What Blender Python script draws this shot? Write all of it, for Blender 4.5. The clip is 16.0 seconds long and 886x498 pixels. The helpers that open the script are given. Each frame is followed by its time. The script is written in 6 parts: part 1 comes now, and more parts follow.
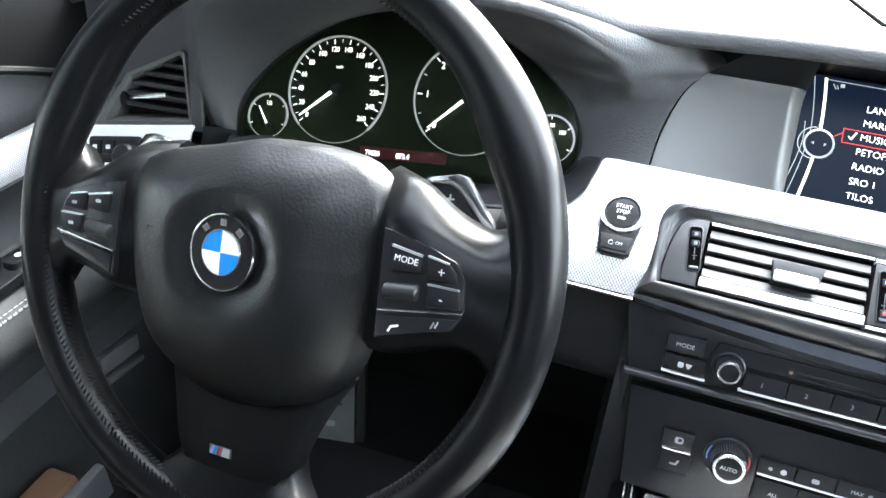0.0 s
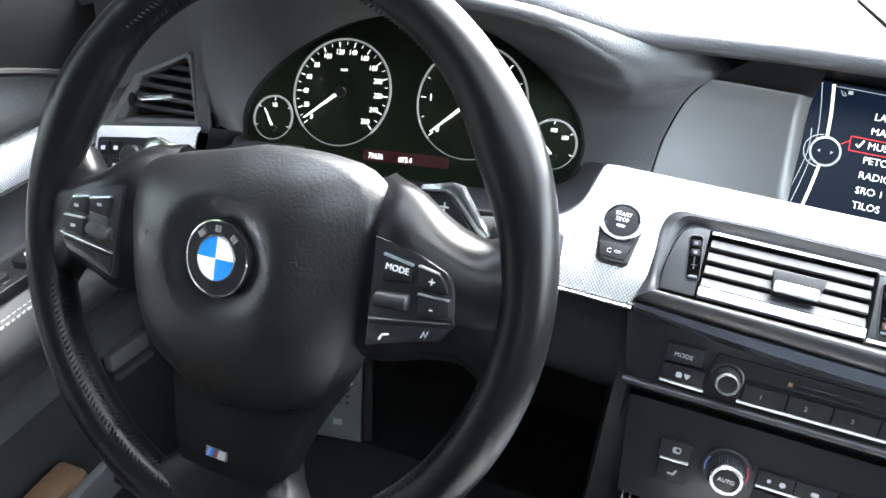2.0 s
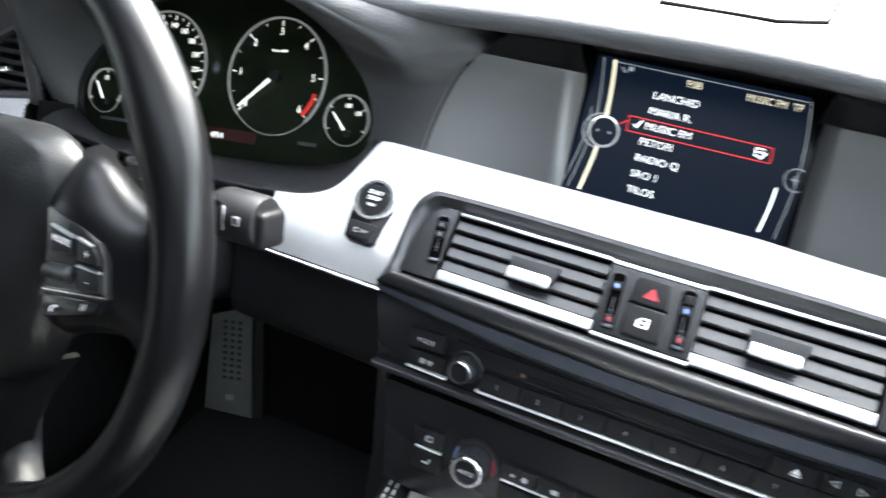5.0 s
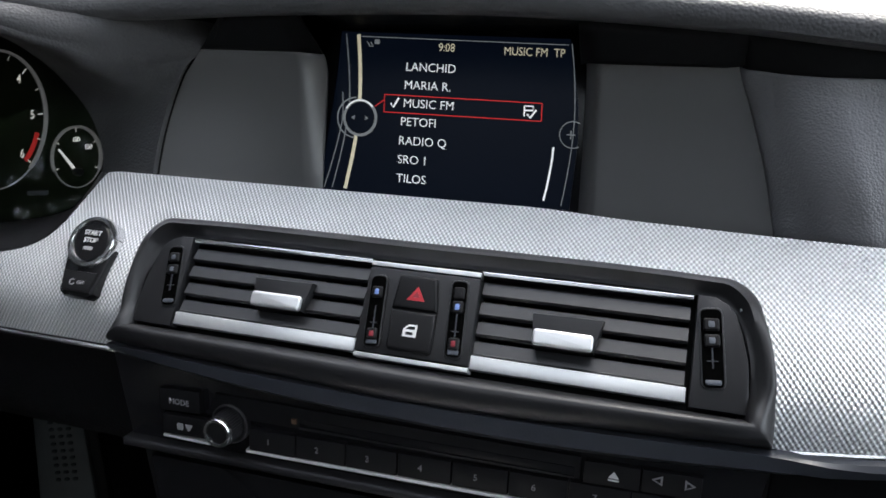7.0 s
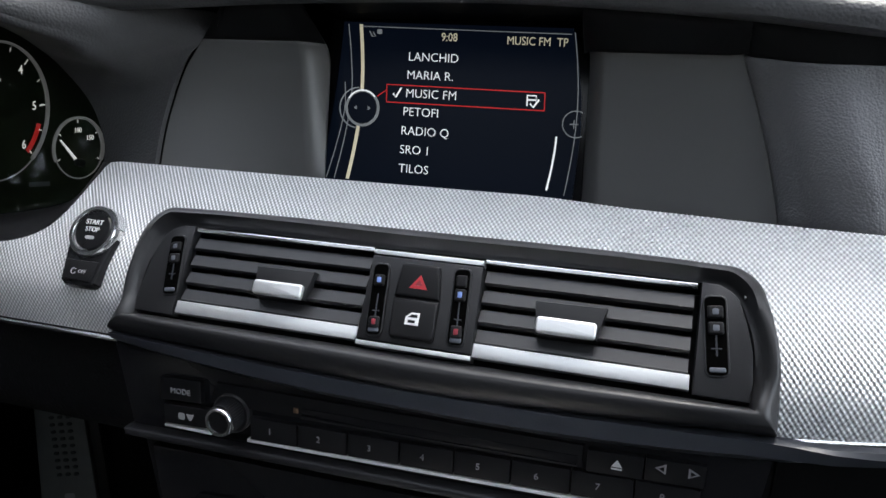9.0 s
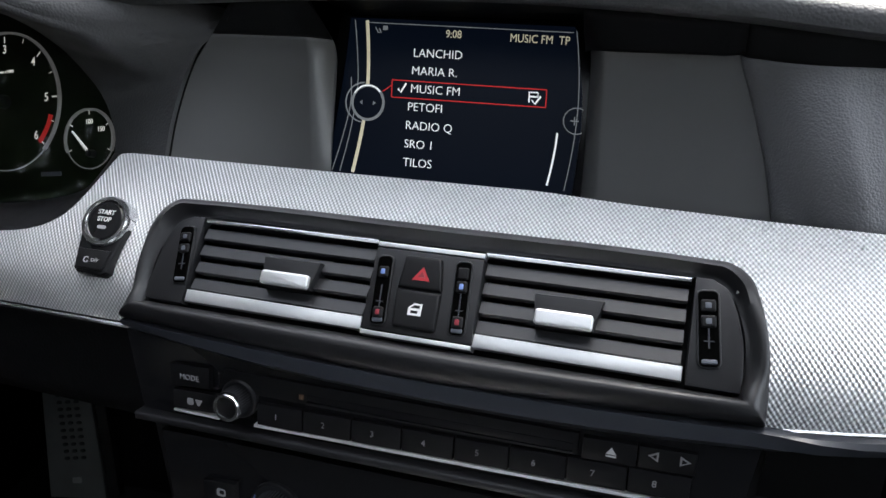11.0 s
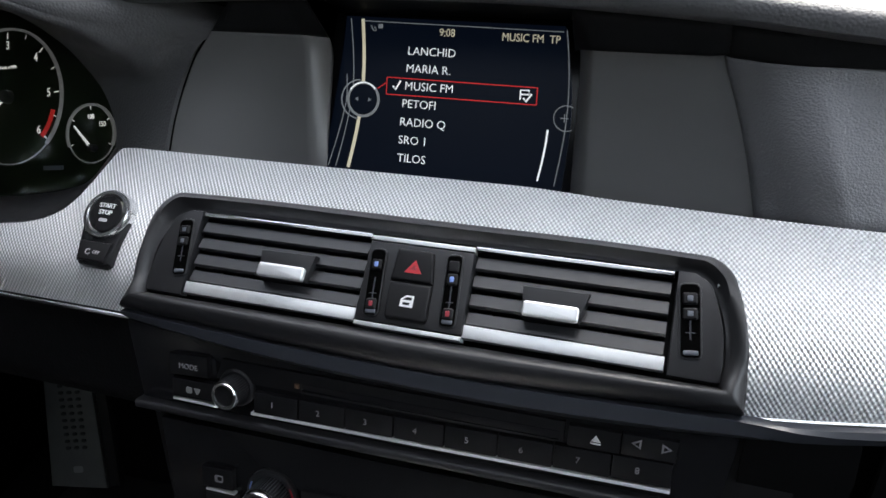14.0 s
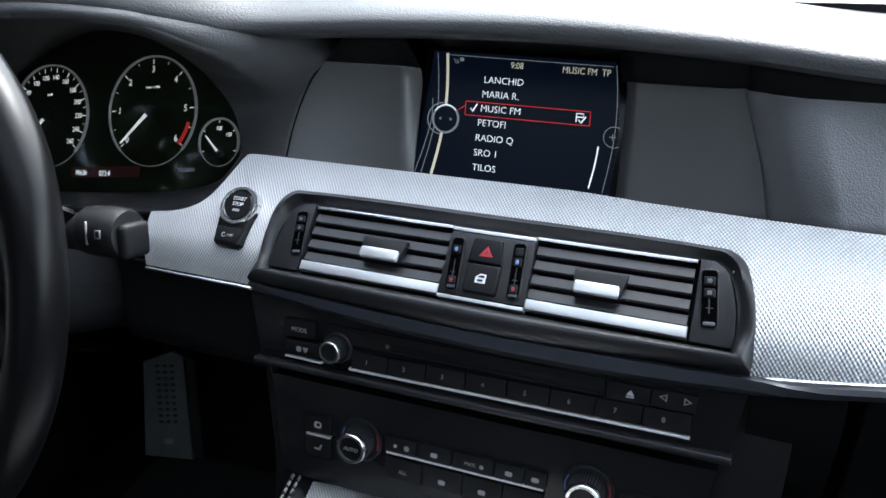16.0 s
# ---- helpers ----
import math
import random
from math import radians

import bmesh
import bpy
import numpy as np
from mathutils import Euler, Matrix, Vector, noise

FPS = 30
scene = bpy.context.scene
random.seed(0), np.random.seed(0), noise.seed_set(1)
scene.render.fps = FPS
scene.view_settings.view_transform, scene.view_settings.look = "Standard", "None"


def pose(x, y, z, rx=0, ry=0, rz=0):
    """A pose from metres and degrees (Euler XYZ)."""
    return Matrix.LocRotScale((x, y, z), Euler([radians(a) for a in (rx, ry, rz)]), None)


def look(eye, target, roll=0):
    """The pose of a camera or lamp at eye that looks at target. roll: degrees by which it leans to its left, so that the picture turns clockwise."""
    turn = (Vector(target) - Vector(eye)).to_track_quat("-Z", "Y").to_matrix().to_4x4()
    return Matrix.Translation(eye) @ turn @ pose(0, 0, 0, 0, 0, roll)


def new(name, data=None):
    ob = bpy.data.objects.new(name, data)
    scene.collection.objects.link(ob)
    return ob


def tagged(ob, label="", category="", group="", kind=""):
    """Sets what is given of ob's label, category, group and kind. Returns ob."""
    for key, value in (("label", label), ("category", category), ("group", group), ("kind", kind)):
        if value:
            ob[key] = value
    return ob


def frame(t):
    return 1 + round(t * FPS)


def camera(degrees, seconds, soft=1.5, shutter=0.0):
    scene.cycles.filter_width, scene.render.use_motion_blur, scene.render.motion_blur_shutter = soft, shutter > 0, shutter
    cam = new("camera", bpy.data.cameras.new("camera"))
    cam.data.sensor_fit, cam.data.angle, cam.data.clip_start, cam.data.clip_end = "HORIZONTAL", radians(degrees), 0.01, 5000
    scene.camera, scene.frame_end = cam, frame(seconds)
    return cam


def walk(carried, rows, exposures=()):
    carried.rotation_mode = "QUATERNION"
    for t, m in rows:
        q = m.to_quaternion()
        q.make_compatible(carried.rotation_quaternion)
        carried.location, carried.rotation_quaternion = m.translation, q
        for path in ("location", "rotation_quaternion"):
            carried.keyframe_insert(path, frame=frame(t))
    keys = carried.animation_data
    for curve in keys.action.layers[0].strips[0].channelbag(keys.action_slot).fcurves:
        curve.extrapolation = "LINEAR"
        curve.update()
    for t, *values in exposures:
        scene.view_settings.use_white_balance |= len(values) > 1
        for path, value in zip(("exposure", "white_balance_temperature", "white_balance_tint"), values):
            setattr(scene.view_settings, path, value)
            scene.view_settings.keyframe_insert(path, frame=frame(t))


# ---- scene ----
cam = camera(63.56, 16.0, soft=1.5, shutter=0.5)
PATH = [  # seconds, eye x y z, Euler angles in degrees
    (0.0, -0.1352, -0.2804, 0.9339, 56.22, -0.82, 19.14),
    (0.5, -0.1352, -0.2796, 0.9348, 56.13, -0.84, 19.69),
    (1.0, -0.1344, -0.281, 0.937, 56.01, -0.8, 20.5),
    (1.5, -0.1298, -0.2771, 0.9376, 55.91, -0.69, 20.77),
    (2.0, -0.1215, -0.2698, 0.9409, 55.75, -0.42, 20.83),
    (2.5, -0.1052, -0.2604, 0.9485, 55.66, -0.23, 22.33),
    (3.0, -0.0936, -0.2583, 0.9443, 55.63, -0.42, 23.68),
    (3.5, -0.0719, -0.2442, 0.9416, 55.05, 0.09, 24.93),
    (4.0, -0.0406, -0.2189, 0.9345, 54.29, 0.76, 26.14),
    (4.5, 0.0151, -0.1916, 0.931, 54.88, 1.02, 25.69),
    (5.0, 0.0768, -0.1743, 0.9284, 54.49, 0.78, 25.41),
    (5.2, 0.1062, -0.1679, 0.9321, 54.46, 0.39, 25.64),
    (7.3, 0.1497, -0.082, 0.8611, 57.38, 6.11, 14.17),
    (7.5, 0.1477, -0.0838, 0.8631, 57.79, 5.82, 14.39),
    (8.0, 0.1488, -0.0853, 0.8602, 57.71, 6.16, 14.63),
    (8.5, 0.1488, -0.0866, 0.8584, 57.3, 5.99, 14.73),
    (9.0, 0.1489, -0.0881, 0.8591, 56.82, 5.83, 14.94),
    (11.5, 0.1525, -0.097, 0.8667, 56.05, 5.38, 15.45),
    (12.0, 0.1527, -0.0976, 0.8657, 56.14, 5.19, 15.45),
    (12.5, 0.1529, -0.0976, 0.8658, 56.12, 5.1, 15.61),
    (13.0, 0.153, -0.0993, 0.8686, 56.09, 4.93, 15.86),
    (13.5, 0.1535, -0.1005, 0.8684, 55.98, 5.08, 16.04),
    (14.0, 0.1594, -0.1032, 0.8711, 55.68, 5.32, 15.6),
    (14.5, 0.1691, -0.1112, 0.8879, 57.7, 5.58, 14.89),
    (15.0, 0.178, -0.125, 0.8926, 58.02, 6.92, 16.07),
    (15.5, 0.1694, -0.1712, 0.9052, 58.18, 5.81, 18.25),
    (16.0, 0.1744, -0.1937, 0.9055, 58.03, 5.73, 19.83),
]
walk(cam, [(t, pose(*r)) for t, *r in PATH],
     exposures=[(0.0, 5.52, 6400, 4), (4.2, 5.36, 6380, 4), (5.2, 4.55, 6550, 5), (7.2, 3.0, 6660, 8), (14.0, 3.08, 6660, 8), (14.6, 2.83, 5950, 4), (15.4, 3.0, 5950, 4), (16.0, 3.25, 6080, 5)])

# ---- light ----
world = bpy.data.worlds.new("world")
scene.world = world
world.use_nodes = True
wn = world.node_tree
sky = wn.nodes.new("ShaderNodeTexSky")
sky.sky_type = "NISHITA"
sky.sun_disc = False
sky.sun_elevation, sky.sun_rotation = radians(46), radians(18)
sky.air_density, sky.dust_density, sky.ozone_density = 1.0, 2.5, 1.0
cloud = wn.nodes.new("ShaderNodeHueSaturation")
cloud.inputs["Saturation"].default_value = 0.45
wn.links.new(sky.outputs[0], cloud.inputs["Color"])
wn.links.new(cloud.outputs[0], wn.nodes["Background"].inputs[0])
wn.nodes["Background"].inputs[1].default_value = 0.15
sun_data = bpy.data.lights.new("sun", "SUN")
sun_data.energy, sun_data.angle, sun_data.color = 0.5, radians(25), (1.0, 0.99, 0.97)
sun = new("sun", sun_data)
sun.matrix_world = look((1.5, 4.5, 5.5), (0, 0, 0.7))


# ---- materials ----
def mat(name, base, rough=0.5, metal=0.0, bump=0.0, scale=400.0, vary=0.12, spec=0.5, coat=0.0, emit=None, power=0.0, cells=False, vscale=14.0):
    """Surface with colour drift at a large scale and relief at a small one."""
    m = bpy.data.materials.new(name)
    m.use_nodes = True
    nt = m.node_tree
    b = nt.nodes["Principled BSDF"]
    b.inputs["Metallic"].default_value = metal
    b.inputs["Roughness"].default_value = rough
    b.inputs["Specular IOR Level"].default_value = spec
    b.inputs["Coat Weight"].default_value = coat
    b.inputs["Coat Roughness"].default_value = 0.05
    b.inputs["Base Color"].default_value = (*base, 1)
    co = nt.nodes.new("ShaderNodeTexCoord")
    if vary:
        big = nt.nodes.new("ShaderNodeTexNoise")
        big.inputs["Scale"].default_value, big.inputs["Detail"].default_value = vscale, 6
        nt.links.new(co.outputs["Object"], big.inputs["Vector"])
        ramp = nt.nodes.new("ShaderNodeMapRange")
        ramp.inputs[3].default_value, ramp.inputs[4].default_value = 1 - vary, 1 + vary
        nt.links.new(big.outputs["Fac"], ramp.inputs[0])
        mul = nt.nodes.new("ShaderNodeVectorMath")
        mul.operation = "SCALE"
        mul.inputs[0].default_value = base
        nt.links.new(ramp.outputs[0], mul.inputs["Scale"])
        nt.links.new(mul.outputs[0], b.inputs["Base Color"])
        fine = nt.nodes.new("ShaderNodeTexNoise")
        fine.inputs["Scale"].default_value, fine.inputs["Detail"].default_value = 160, 4
        nt.links.new(co.outputs["Object"], fine.inputs["Vector"])
        rr = nt.nodes.new("ShaderNodeMapRange")
        rr.inputs[3].default_value, rr.inputs[4].default_value = max(0.02, rough * (1 - 1.2 * vary)), min(1, rough * (1 + 1.2 * vary))
        nt.links.new(fine.outputs["Fac"], rr.inputs[0])
        nt.links.new(rr.outputs[0], b.inputs["Roughness"])
    if bump:
        if cells:
            tx = nt.nodes.new("ShaderNodeTexVoronoi")
            tx.feature = "SMOOTH_F1"
            tx.inputs["Scale"].default_value = scale
            tx.inputs["Smoothness"].default_value = 0.35
            out = tx.outputs["Distance"]
        else:
            tx = nt.nodes.new("ShaderNodeTexNoise")
            tx.inputs["Scale"].default_value, tx.inputs["Detail"].default_value = scale, 3
            out = tx.outputs["Fac"]
        nt.links.new(co.outputs["Object"], tx.inputs["Vector"])
        bp = nt.nodes.new("ShaderNodeBump")
        bp.inputs["Strength"].default_value, bp.inputs["Distance"].default_value = bump, 0.0006
        if cells:
            bp.invert = True
        nt.links.new(out, bp.inputs["Height"])
        nt.links.new(bp.outputs[0], b.inputs["Normal"])
    if emit:
        b.inputs["Emission Color"].default_value = (*emit, 1)
        b.inputs["Emission Strength"].default_value = power
    return m


def knurled(name):
    """Pressed aluminium foil with staggered small bosses, laid out in metres by the UV map."""
    m = bpy.data.materials.new(name)
    m.use_nodes = True
    nt = m.node_tree
    b = nt.nodes["Principled BSDF"]
    b.inputs["Metallic"].default_value, b.inputs["Roughness"].default_value = 0.25, 0.5
    uv = nt.nodes.new("ShaderNodeUVMap")
    sep = nt.nodes.new("ShaderNodeSeparateXYZ")
    nt.links.new(uv.outputs[0], sep.inputs[0])
    waves = []
    for k, pitch in ((0, 0.0025), (1, 0.0034)):
        mu = nt.nodes.new("ShaderNodeMath")
        mu.operation = "MULTIPLY"
        mu.inputs[1].default_value = 2 * math.pi / pitch
        nt.links.new(sep.outputs[k], mu.inputs[0])
        sn = nt.nodes.new("ShaderNodeMath")
        sn.operation = "SINE"
        nt.links.new(mu.outputs[0], sn.inputs[0])
        waves.append(sn)
    pr = nt.nodes.new("ShaderNodeMath")
    pr.operation = "MULTIPLY"
    nt.links.new(waves[0].outputs[0], pr.inputs[0])
    nt.links.new(waves[1].outputs[0], pr.inputs[1])
    no = nt.nodes.new("ShaderNodeTexNoise")
    no.inputs["Scale"].default_value, no.inputs["Detail"].default_value = 25, 5
    nt.links.new(uv.outputs[0], no.inputs["Vector"])
    cr = nt.nodes.new("ShaderNodeMapRange")
    cr.inputs[1].default_value, cr.inputs[2].default_value = -1, 1
    cr.inputs[3].default_value, cr.inputs[4].default_value = 0.36, 0.95
    nt.links.new(pr.outputs[0], cr.inputs[0])
    ad = nt.nodes.new("ShaderNodeMath")
    ad.operation = "MULTIPLY_ADD"
    ad.inputs[1].default_value = 0.10
    nt.links.new(no.outputs["Fac"], ad.inputs[0])
    nt.links.new(cr.outputs[0], ad.inputs[2])
    cc = nt.nodes.new("ShaderNodeCombineColor")
    for k in range(3):
        nt.links.new(ad.outputs[0], cc.inputs[k])
    nt.links.new(cc.outputs[0], b.inputs["Base Color"])
    bp = nt.nodes.new("ShaderNodeBump")
    bp.inputs["Strength"].default_value, bp.inputs["Distance"].default_value = 0.9, 0.0005
    nt.links.new(pr.outputs[0], bp.inputs["Height"])
    nt.links.new(bp.outputs[0], b.inputs["Normal"])
    return m


def glass_mat(name, rough=0.0, tint=(1, 1, 1), face_on=0.025):
    m = bpy.data.materials.new(name)
    m.use_nodes = True
    nt = m.node_tree
    nt.nodes.clear()
    out = nt.nodes.new("ShaderNodeOutputMaterial")
    mix = nt.nodes.new("ShaderNodeMixShader")
    tr = nt.nodes.new("ShaderNodeBsdfTransparent")
    tr.inputs[0].default_value = (*tint, 1)
    gl = nt.nodes.new("ShaderNodeBsdfGlossy")
    gl.inputs["Roughness"].default_value = rough
    lw = nt.nodes.new("ShaderNodeLayerWeight")
    lw.inputs["Blend"].default_value = 0.5
    pw = nt.nodes.new("ShaderNodeMath")
    pw.operation, pw.inputs[1].default_value = "POWER", 5.0
    nt.links.new(lw.outputs["Facing"], pw.inputs[0])
    ma = nt.nodes.new("ShaderNodeMath")
    ma.operation = "MULTIPLY_ADD"
    ma.inputs[1].default_value, ma.inputs[2].default_value = 0.85, face_on
    nt.links.new(pw.outputs[0], ma.inputs[0])
    nt.links.new(ma.outputs[0], mix.inputs[0])
    nt.links.new(tr.outputs[0], mix.inputs[1])
    nt.links.new(gl.outputs[0], mix.inputs[2])
    nt.links.new(mix.outputs[0], out.inputs[0])
    return m


M = dict(
    leather=mat("grained_black_leather", (0.0026, 0.0027, 0.0031), 0.40, spec=0.42, bump=0.22, scale=520, cells=True),
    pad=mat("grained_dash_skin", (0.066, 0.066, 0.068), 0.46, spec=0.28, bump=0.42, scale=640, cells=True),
    rim=mat("smooth_worn_leather", (0.0032, 0.0032, 0.0036), 0.31, spec=0.19, bump=0.03, scale=900, cells=True),
    soft=mat("soft_touch_plastic", (0.016, 0.016, 0.0175), 0.5, bump=0.2, scale=1200),
    wing=mat("smooth_grey_plastic", (0.115, 0.114, 0.112), 0.42, metal=0.12, bump=0.03, scale=1500, spec=0.6, vary=0.06),
    black=mat("matt_black_plastic", (0.011, 0.011, 0.012), 0.5, spec=0.3, bump=0.15, scale=1500),
    slat=mat("satin_black_plastic", (0.015, 0.015, 0.0165), 0.38, bump=0.1, scale=1500, spec=0.42),
    gloss=mat("gloss_black_plastic", (0.011, 0.011, 0.012), 0.22, vary=0.05, spec=0.3),
    button=mat("button_plastic", (0.010, 0.010, 0.011), 0.45, bump=0.1, scale=1500, spec=0.16),
    dark=mat("deep_black_and_shade", (0.0035, 0.0035, 0.0038), 0.55, spec=0.12, bump=0.1, scale=1200),
    knee=mat("grained_knee_skin", (0.0085, 0.0085, 0.0095), 0.6, bump=0.35, scale=520, cells=True, spec=0.14),
    accent=mat("blue_black_strip", (0.026, 0.029, 0.036), 0.42, bump=0.1, scale=900),
    void=mat("opening_shade_and_joint", (0.002, 0.002, 0.002), 0.8, vary=0, spec=0.0),
    strip=mat("blue_grey_strip", (0.09, 0.10, 0.12), 0.35, bump=0.1, scale=900),
    lip=mat("satin_lip_plastic", (0.020, 0.020, 0.022), 0.34, bump=0.05, scale=1500, spec=0.6),
    # the dash leather again, paler to carry the light on the passenger side
    skin=mat("grained_skin_lightened", (0.155, 0.155, 0.16), 0.42, bump=0.55, scale=860, cells=True),
    chrome=mat("satin_chrome", (0.75, 0.76, 0.77), 0.22, metal=1.0, vary=0.06),
    bright=mat("polished_chrome", (0.85, 0.86, 0.87), 0.1, metal=1.0, vary=0.04),
    silver=mat("pale_silver_paint", (0.78, 0.79, 0.80), 0.36, metal=0.75, vary=0.04),
    bar=mat("pale_metal_line", (0.78, 0.79, 0.80), 0.4, metal=0.2, vary=0.04),
    alu=mat("brushed_aluminium", (0.55, 0.57, 0.58), 0.38, metal=0.9, vary=0.1),
    pedal=mat("worn_grey_metal", (0.26, 0.28, 0.275), 0.5, metal=0.3, vary=0.2, vscale=40),
    rubber=mat("dark_rubber", (0.09, 0.10, 0.10), 0.7, vary=0.1),
    trim=knurled("knurled_aluminium_foil"),
    white=mat("white_print", (0.8, 0.8, 0.8), 0.5, vary=0),
    grey=mat("grey_print", (0.35, 0.35, 0.36), 0.5, vary=0),
    red=mat("red_print", (0.42, 0.02, 0.03), 0.45, vary=0),
    darkred=mat("red_translucent_plastic", (0.22, 0.02, 0.03), 0.3, vary=0.05),
    blue=mat("blue_enamel", (0.02, 0.22, 0.62), 0.15, vary=0.03, coat=0.6),
    enamel=mat("white_enamel", (0.8, 0.82, 0.84), 0.15, vary=0.03, coat=0.6),
    lightblue=mat("pale_blue_plastic", (0.18, 0.28, 0.62), 0.3, vary=0.05),
    carpet=mat("black_carpet", (0.012, 0.012, 0.013), 0.95, bump=0.8, scale=900),
    headliner=mat("anthracite_headliner", (0.045, 0.045, 0.047), 0.9, bump=0.3, scale=900),
    mat=mat("worn_grey_carpet_mat", (0.05, 0.05, 0.052), 0.95, bump=0.8, scale=700),
    thread=mat("pale_thread", (0.55, 0.54, 0.52), 0.8, vary=0.1),
    wood=mat("brown_sill_leather", (0.17, 0.10, 0.06), 0.5, bump=0.3, scale=500),
    # black dials tinted green for the hedge's reflection in the lens
    dial=mat("dial_face_green_reflection", (0.009, 0.013, 0.006), 0.6, vary=0.05, spec=0.1),
    door=mat("grained_door_skin", (0.042, 0.043, 0.043), 0.6, bump=0.3, scale=600, cells=True, spec=0.3),
    glass=glass_mat("clear_glass"),
    added_roof_glass=glass_mat("tinted_glass_of_added_roof_panel", tint=(0.58, 0.57, 0.53)),
    lens=glass_mat("cluster_lens", face_on=0.006),
    lit=mat("lit_text", (0.8, 0.8, 0.8), 0.5, vary=0, emit=(0.9, 0.95, 1.0), power=0.09),
    litwarm=mat("lit_cream", (0.6, 0.55, 0.4), 0.5, vary=0, emit=(0.95, 0.88, 0.66), power=0.05),
    litgrey=mat("lit_grey", (0.2, 0.2, 0.2), 0.5, vary=0, emit=(0.5, 0.55, 0.6), power=0.03),
    litred=mat("lit_red", (0.3, 0.02, 0.02), 0.5, vary=0, emit=(0.9, 0.03, 0.03), power=0.05),
    redglow=mat("dim_red_glow", (0.012, 0.002, 0.002), 0.5, vary=0, emit=(0.6, 0.02, 0.03), power=0.0009),
    lcd=mat("lit_display", (0.004, 0.005, 0.008), 0.3, vary=0, spec=0.08, emit=(0.012, 0.022, 0.05), power=0.016),
    dialprint=mat("backlit_dial_print", (0.7, 0.7, 0.68), 0.5, vary=0, emit=(1, 1, 0.95), power=0.05),
    dialred=mat("backlit_red_print", (0.4, 0.02, 0.02), 0.5, vary=0, emit=(1, 0.05, 0.04), power=0.018),
    # metal dial rings, given a faint glow in place of reflected light
    dialring=mat("glowing_dial_ring", (0.30, 0.31, 0.31), 0.4, metal=0.6, vary=0, emit=(1, 1, 1), power=0.006),
    knobmetal=mat("dark_satin_metal", (0.16, 0.17, 0.18), 0.35, metal=0.9, vary=0.06),
    needle=mat("white_needle", (0.8, 0.8, 0.8), 0.4, vary=0, emit=(1, 1, 1), power=0.05),
    ground=mat("grey_asphalt", (0.06, 0.06, 0.06), 0.9, bump=0.5, scale=60),
    hedge=mat("hedge_leaves", (0.034, 0.060, 0.018), 0.8, vary=0.4, spec=0.2),
    paint=mat("dark_car_paint", (0.02, 0.02, 0.022), 0.2, vary=0.05, coat=0.8),
)


# ---- mesh tools ----
def part(name, bm, material, parent=None, label="", smooth=35):
    """One mesh object from a bmesh, under a thing or a part."""
    bmesh.ops.recalc_face_normals(bm, faces=bm.faces)
    me = bpy.data.meshes.new(name)
    if smooth:
        for f in bm.faces:
            f.smooth = True
        for e in bm.edges:
            if len(e.link_faces) == 2 and e.calc_face_angle(0) > radians(smooth):
                e.smooth = False
    bm.to_mesh(me)
    bm.free()
    me.materials.append(material if not isinstance(material, str) else M[material])
    ob = new(name, me)
    if parent is not None:
        ob.parent = parent
    if label:
        ob["label"] = label
    return ob


def thing(name, m, label, category, group="", kind=""):
    ob = new(name)
    ob.empty_display_size = 0.02
    ob.matrix_world = m
    return tagged(ob, label, category, group, kind)


def face(o, lean, yaw=0, roll=0):
    """A panel's own axes: x to its right, y up its face, z out of it; it leans back by so many degrees."""
    return Matrix.Translation(o) @ pose(0, 0, 0, 0, 0, yaw) @ pose(0, 0, 0, 90 - lean) @ pose(0, 0, 0, 0, 0, roll)


def prism(pts, z0, z1, bevel=0.0, seg=2, top=1.0, bm=None):
    """A plate with the outline pts, from z0 to z1, its front edge rounded."""
    bm = bm or bmesh.new()
    cx, cy = sum(p[0] for p in pts) / len(pts), sum(p[1] for p in pts) / len(pts)
    lo = [bm.verts.new((x, y, z0)) for x, y in pts]
    rings = [lo]
    if bevel:
        n = len(pts)
        def inset(d):
            out = []
            for i, (x, y) in enumerate(pts):
                ax, ay = pts[i - 1]
                bx, by = pts[(i + 1) % n]
                e1, e2 = Vector((x - ax, y - ay)), Vector((bx - x, by - y))
                if e1.length < 1e-9 or e2.length < 1e-9:
                    out.append((x, y))
                    continue
                e1, e2 = e1.normalized(), e2.normalized()
                n1, n2 = Vector((-e1.y, e1.x)), Vector((-e2.y, e2.x))
                k = n1 + n2
                k = k / max(0.35, k.length_squared) * 2 if k.length > 1e-6 else n1
                out.append((x + k.x * d, y + k.y * d))
            return out
        area = sum(pts[i - 1][0] * pts[i][1] - pts[i][0] * pts[i - 1][1] for i in range(n))
        sgn = 1 if area > 0 else -1
        rings.append([bm.verts.new((x, y, z1 - bevel)) for x, y in pts])
        for k in range(1, seg + 1):
            a = k / seg * math.pi / 2
            rings.append([bm.verts.new((x, y, z1 - bevel + bevel * math.sin(a))) for x, y in inset(sgn * bevel * (1 - math.cos(a)))])
    else:
        rings.append([bm.verts.new((cx + (x - cx) * top, cy + (y - cy) * top, z1)) for x, y in pts])
    for a, b in zip(rings, rings[1:]):
        for i in range(len(a)):
            bm.faces.new((a[i - 1], a[i], b[i], b[i - 1]))
    bm.faces.new(rings[-1])
    bm.faces.new(list(reversed(rings[0])))
    return bm


def rrect(cx, cy, w, h, r, n=4):
    """Outline of a rectangle with round corners."""
    r = min(r, w / 2 - 1e-5, h / 2 - 1e-5)
    pts = []
    for qx, qy, a0 in ((1, 1, 0), (-1, 1, 90), (-1, -1, 180), (1, -1, 270)):
        for i in range(n + 1):
            a = radians(a0 + 90 * i / n)
            pts.append((cx + qx * (w / 2 - r) + r * math.cos(a), cy + qy * (h / 2 - r) + r * math.sin(a)))
    return pts


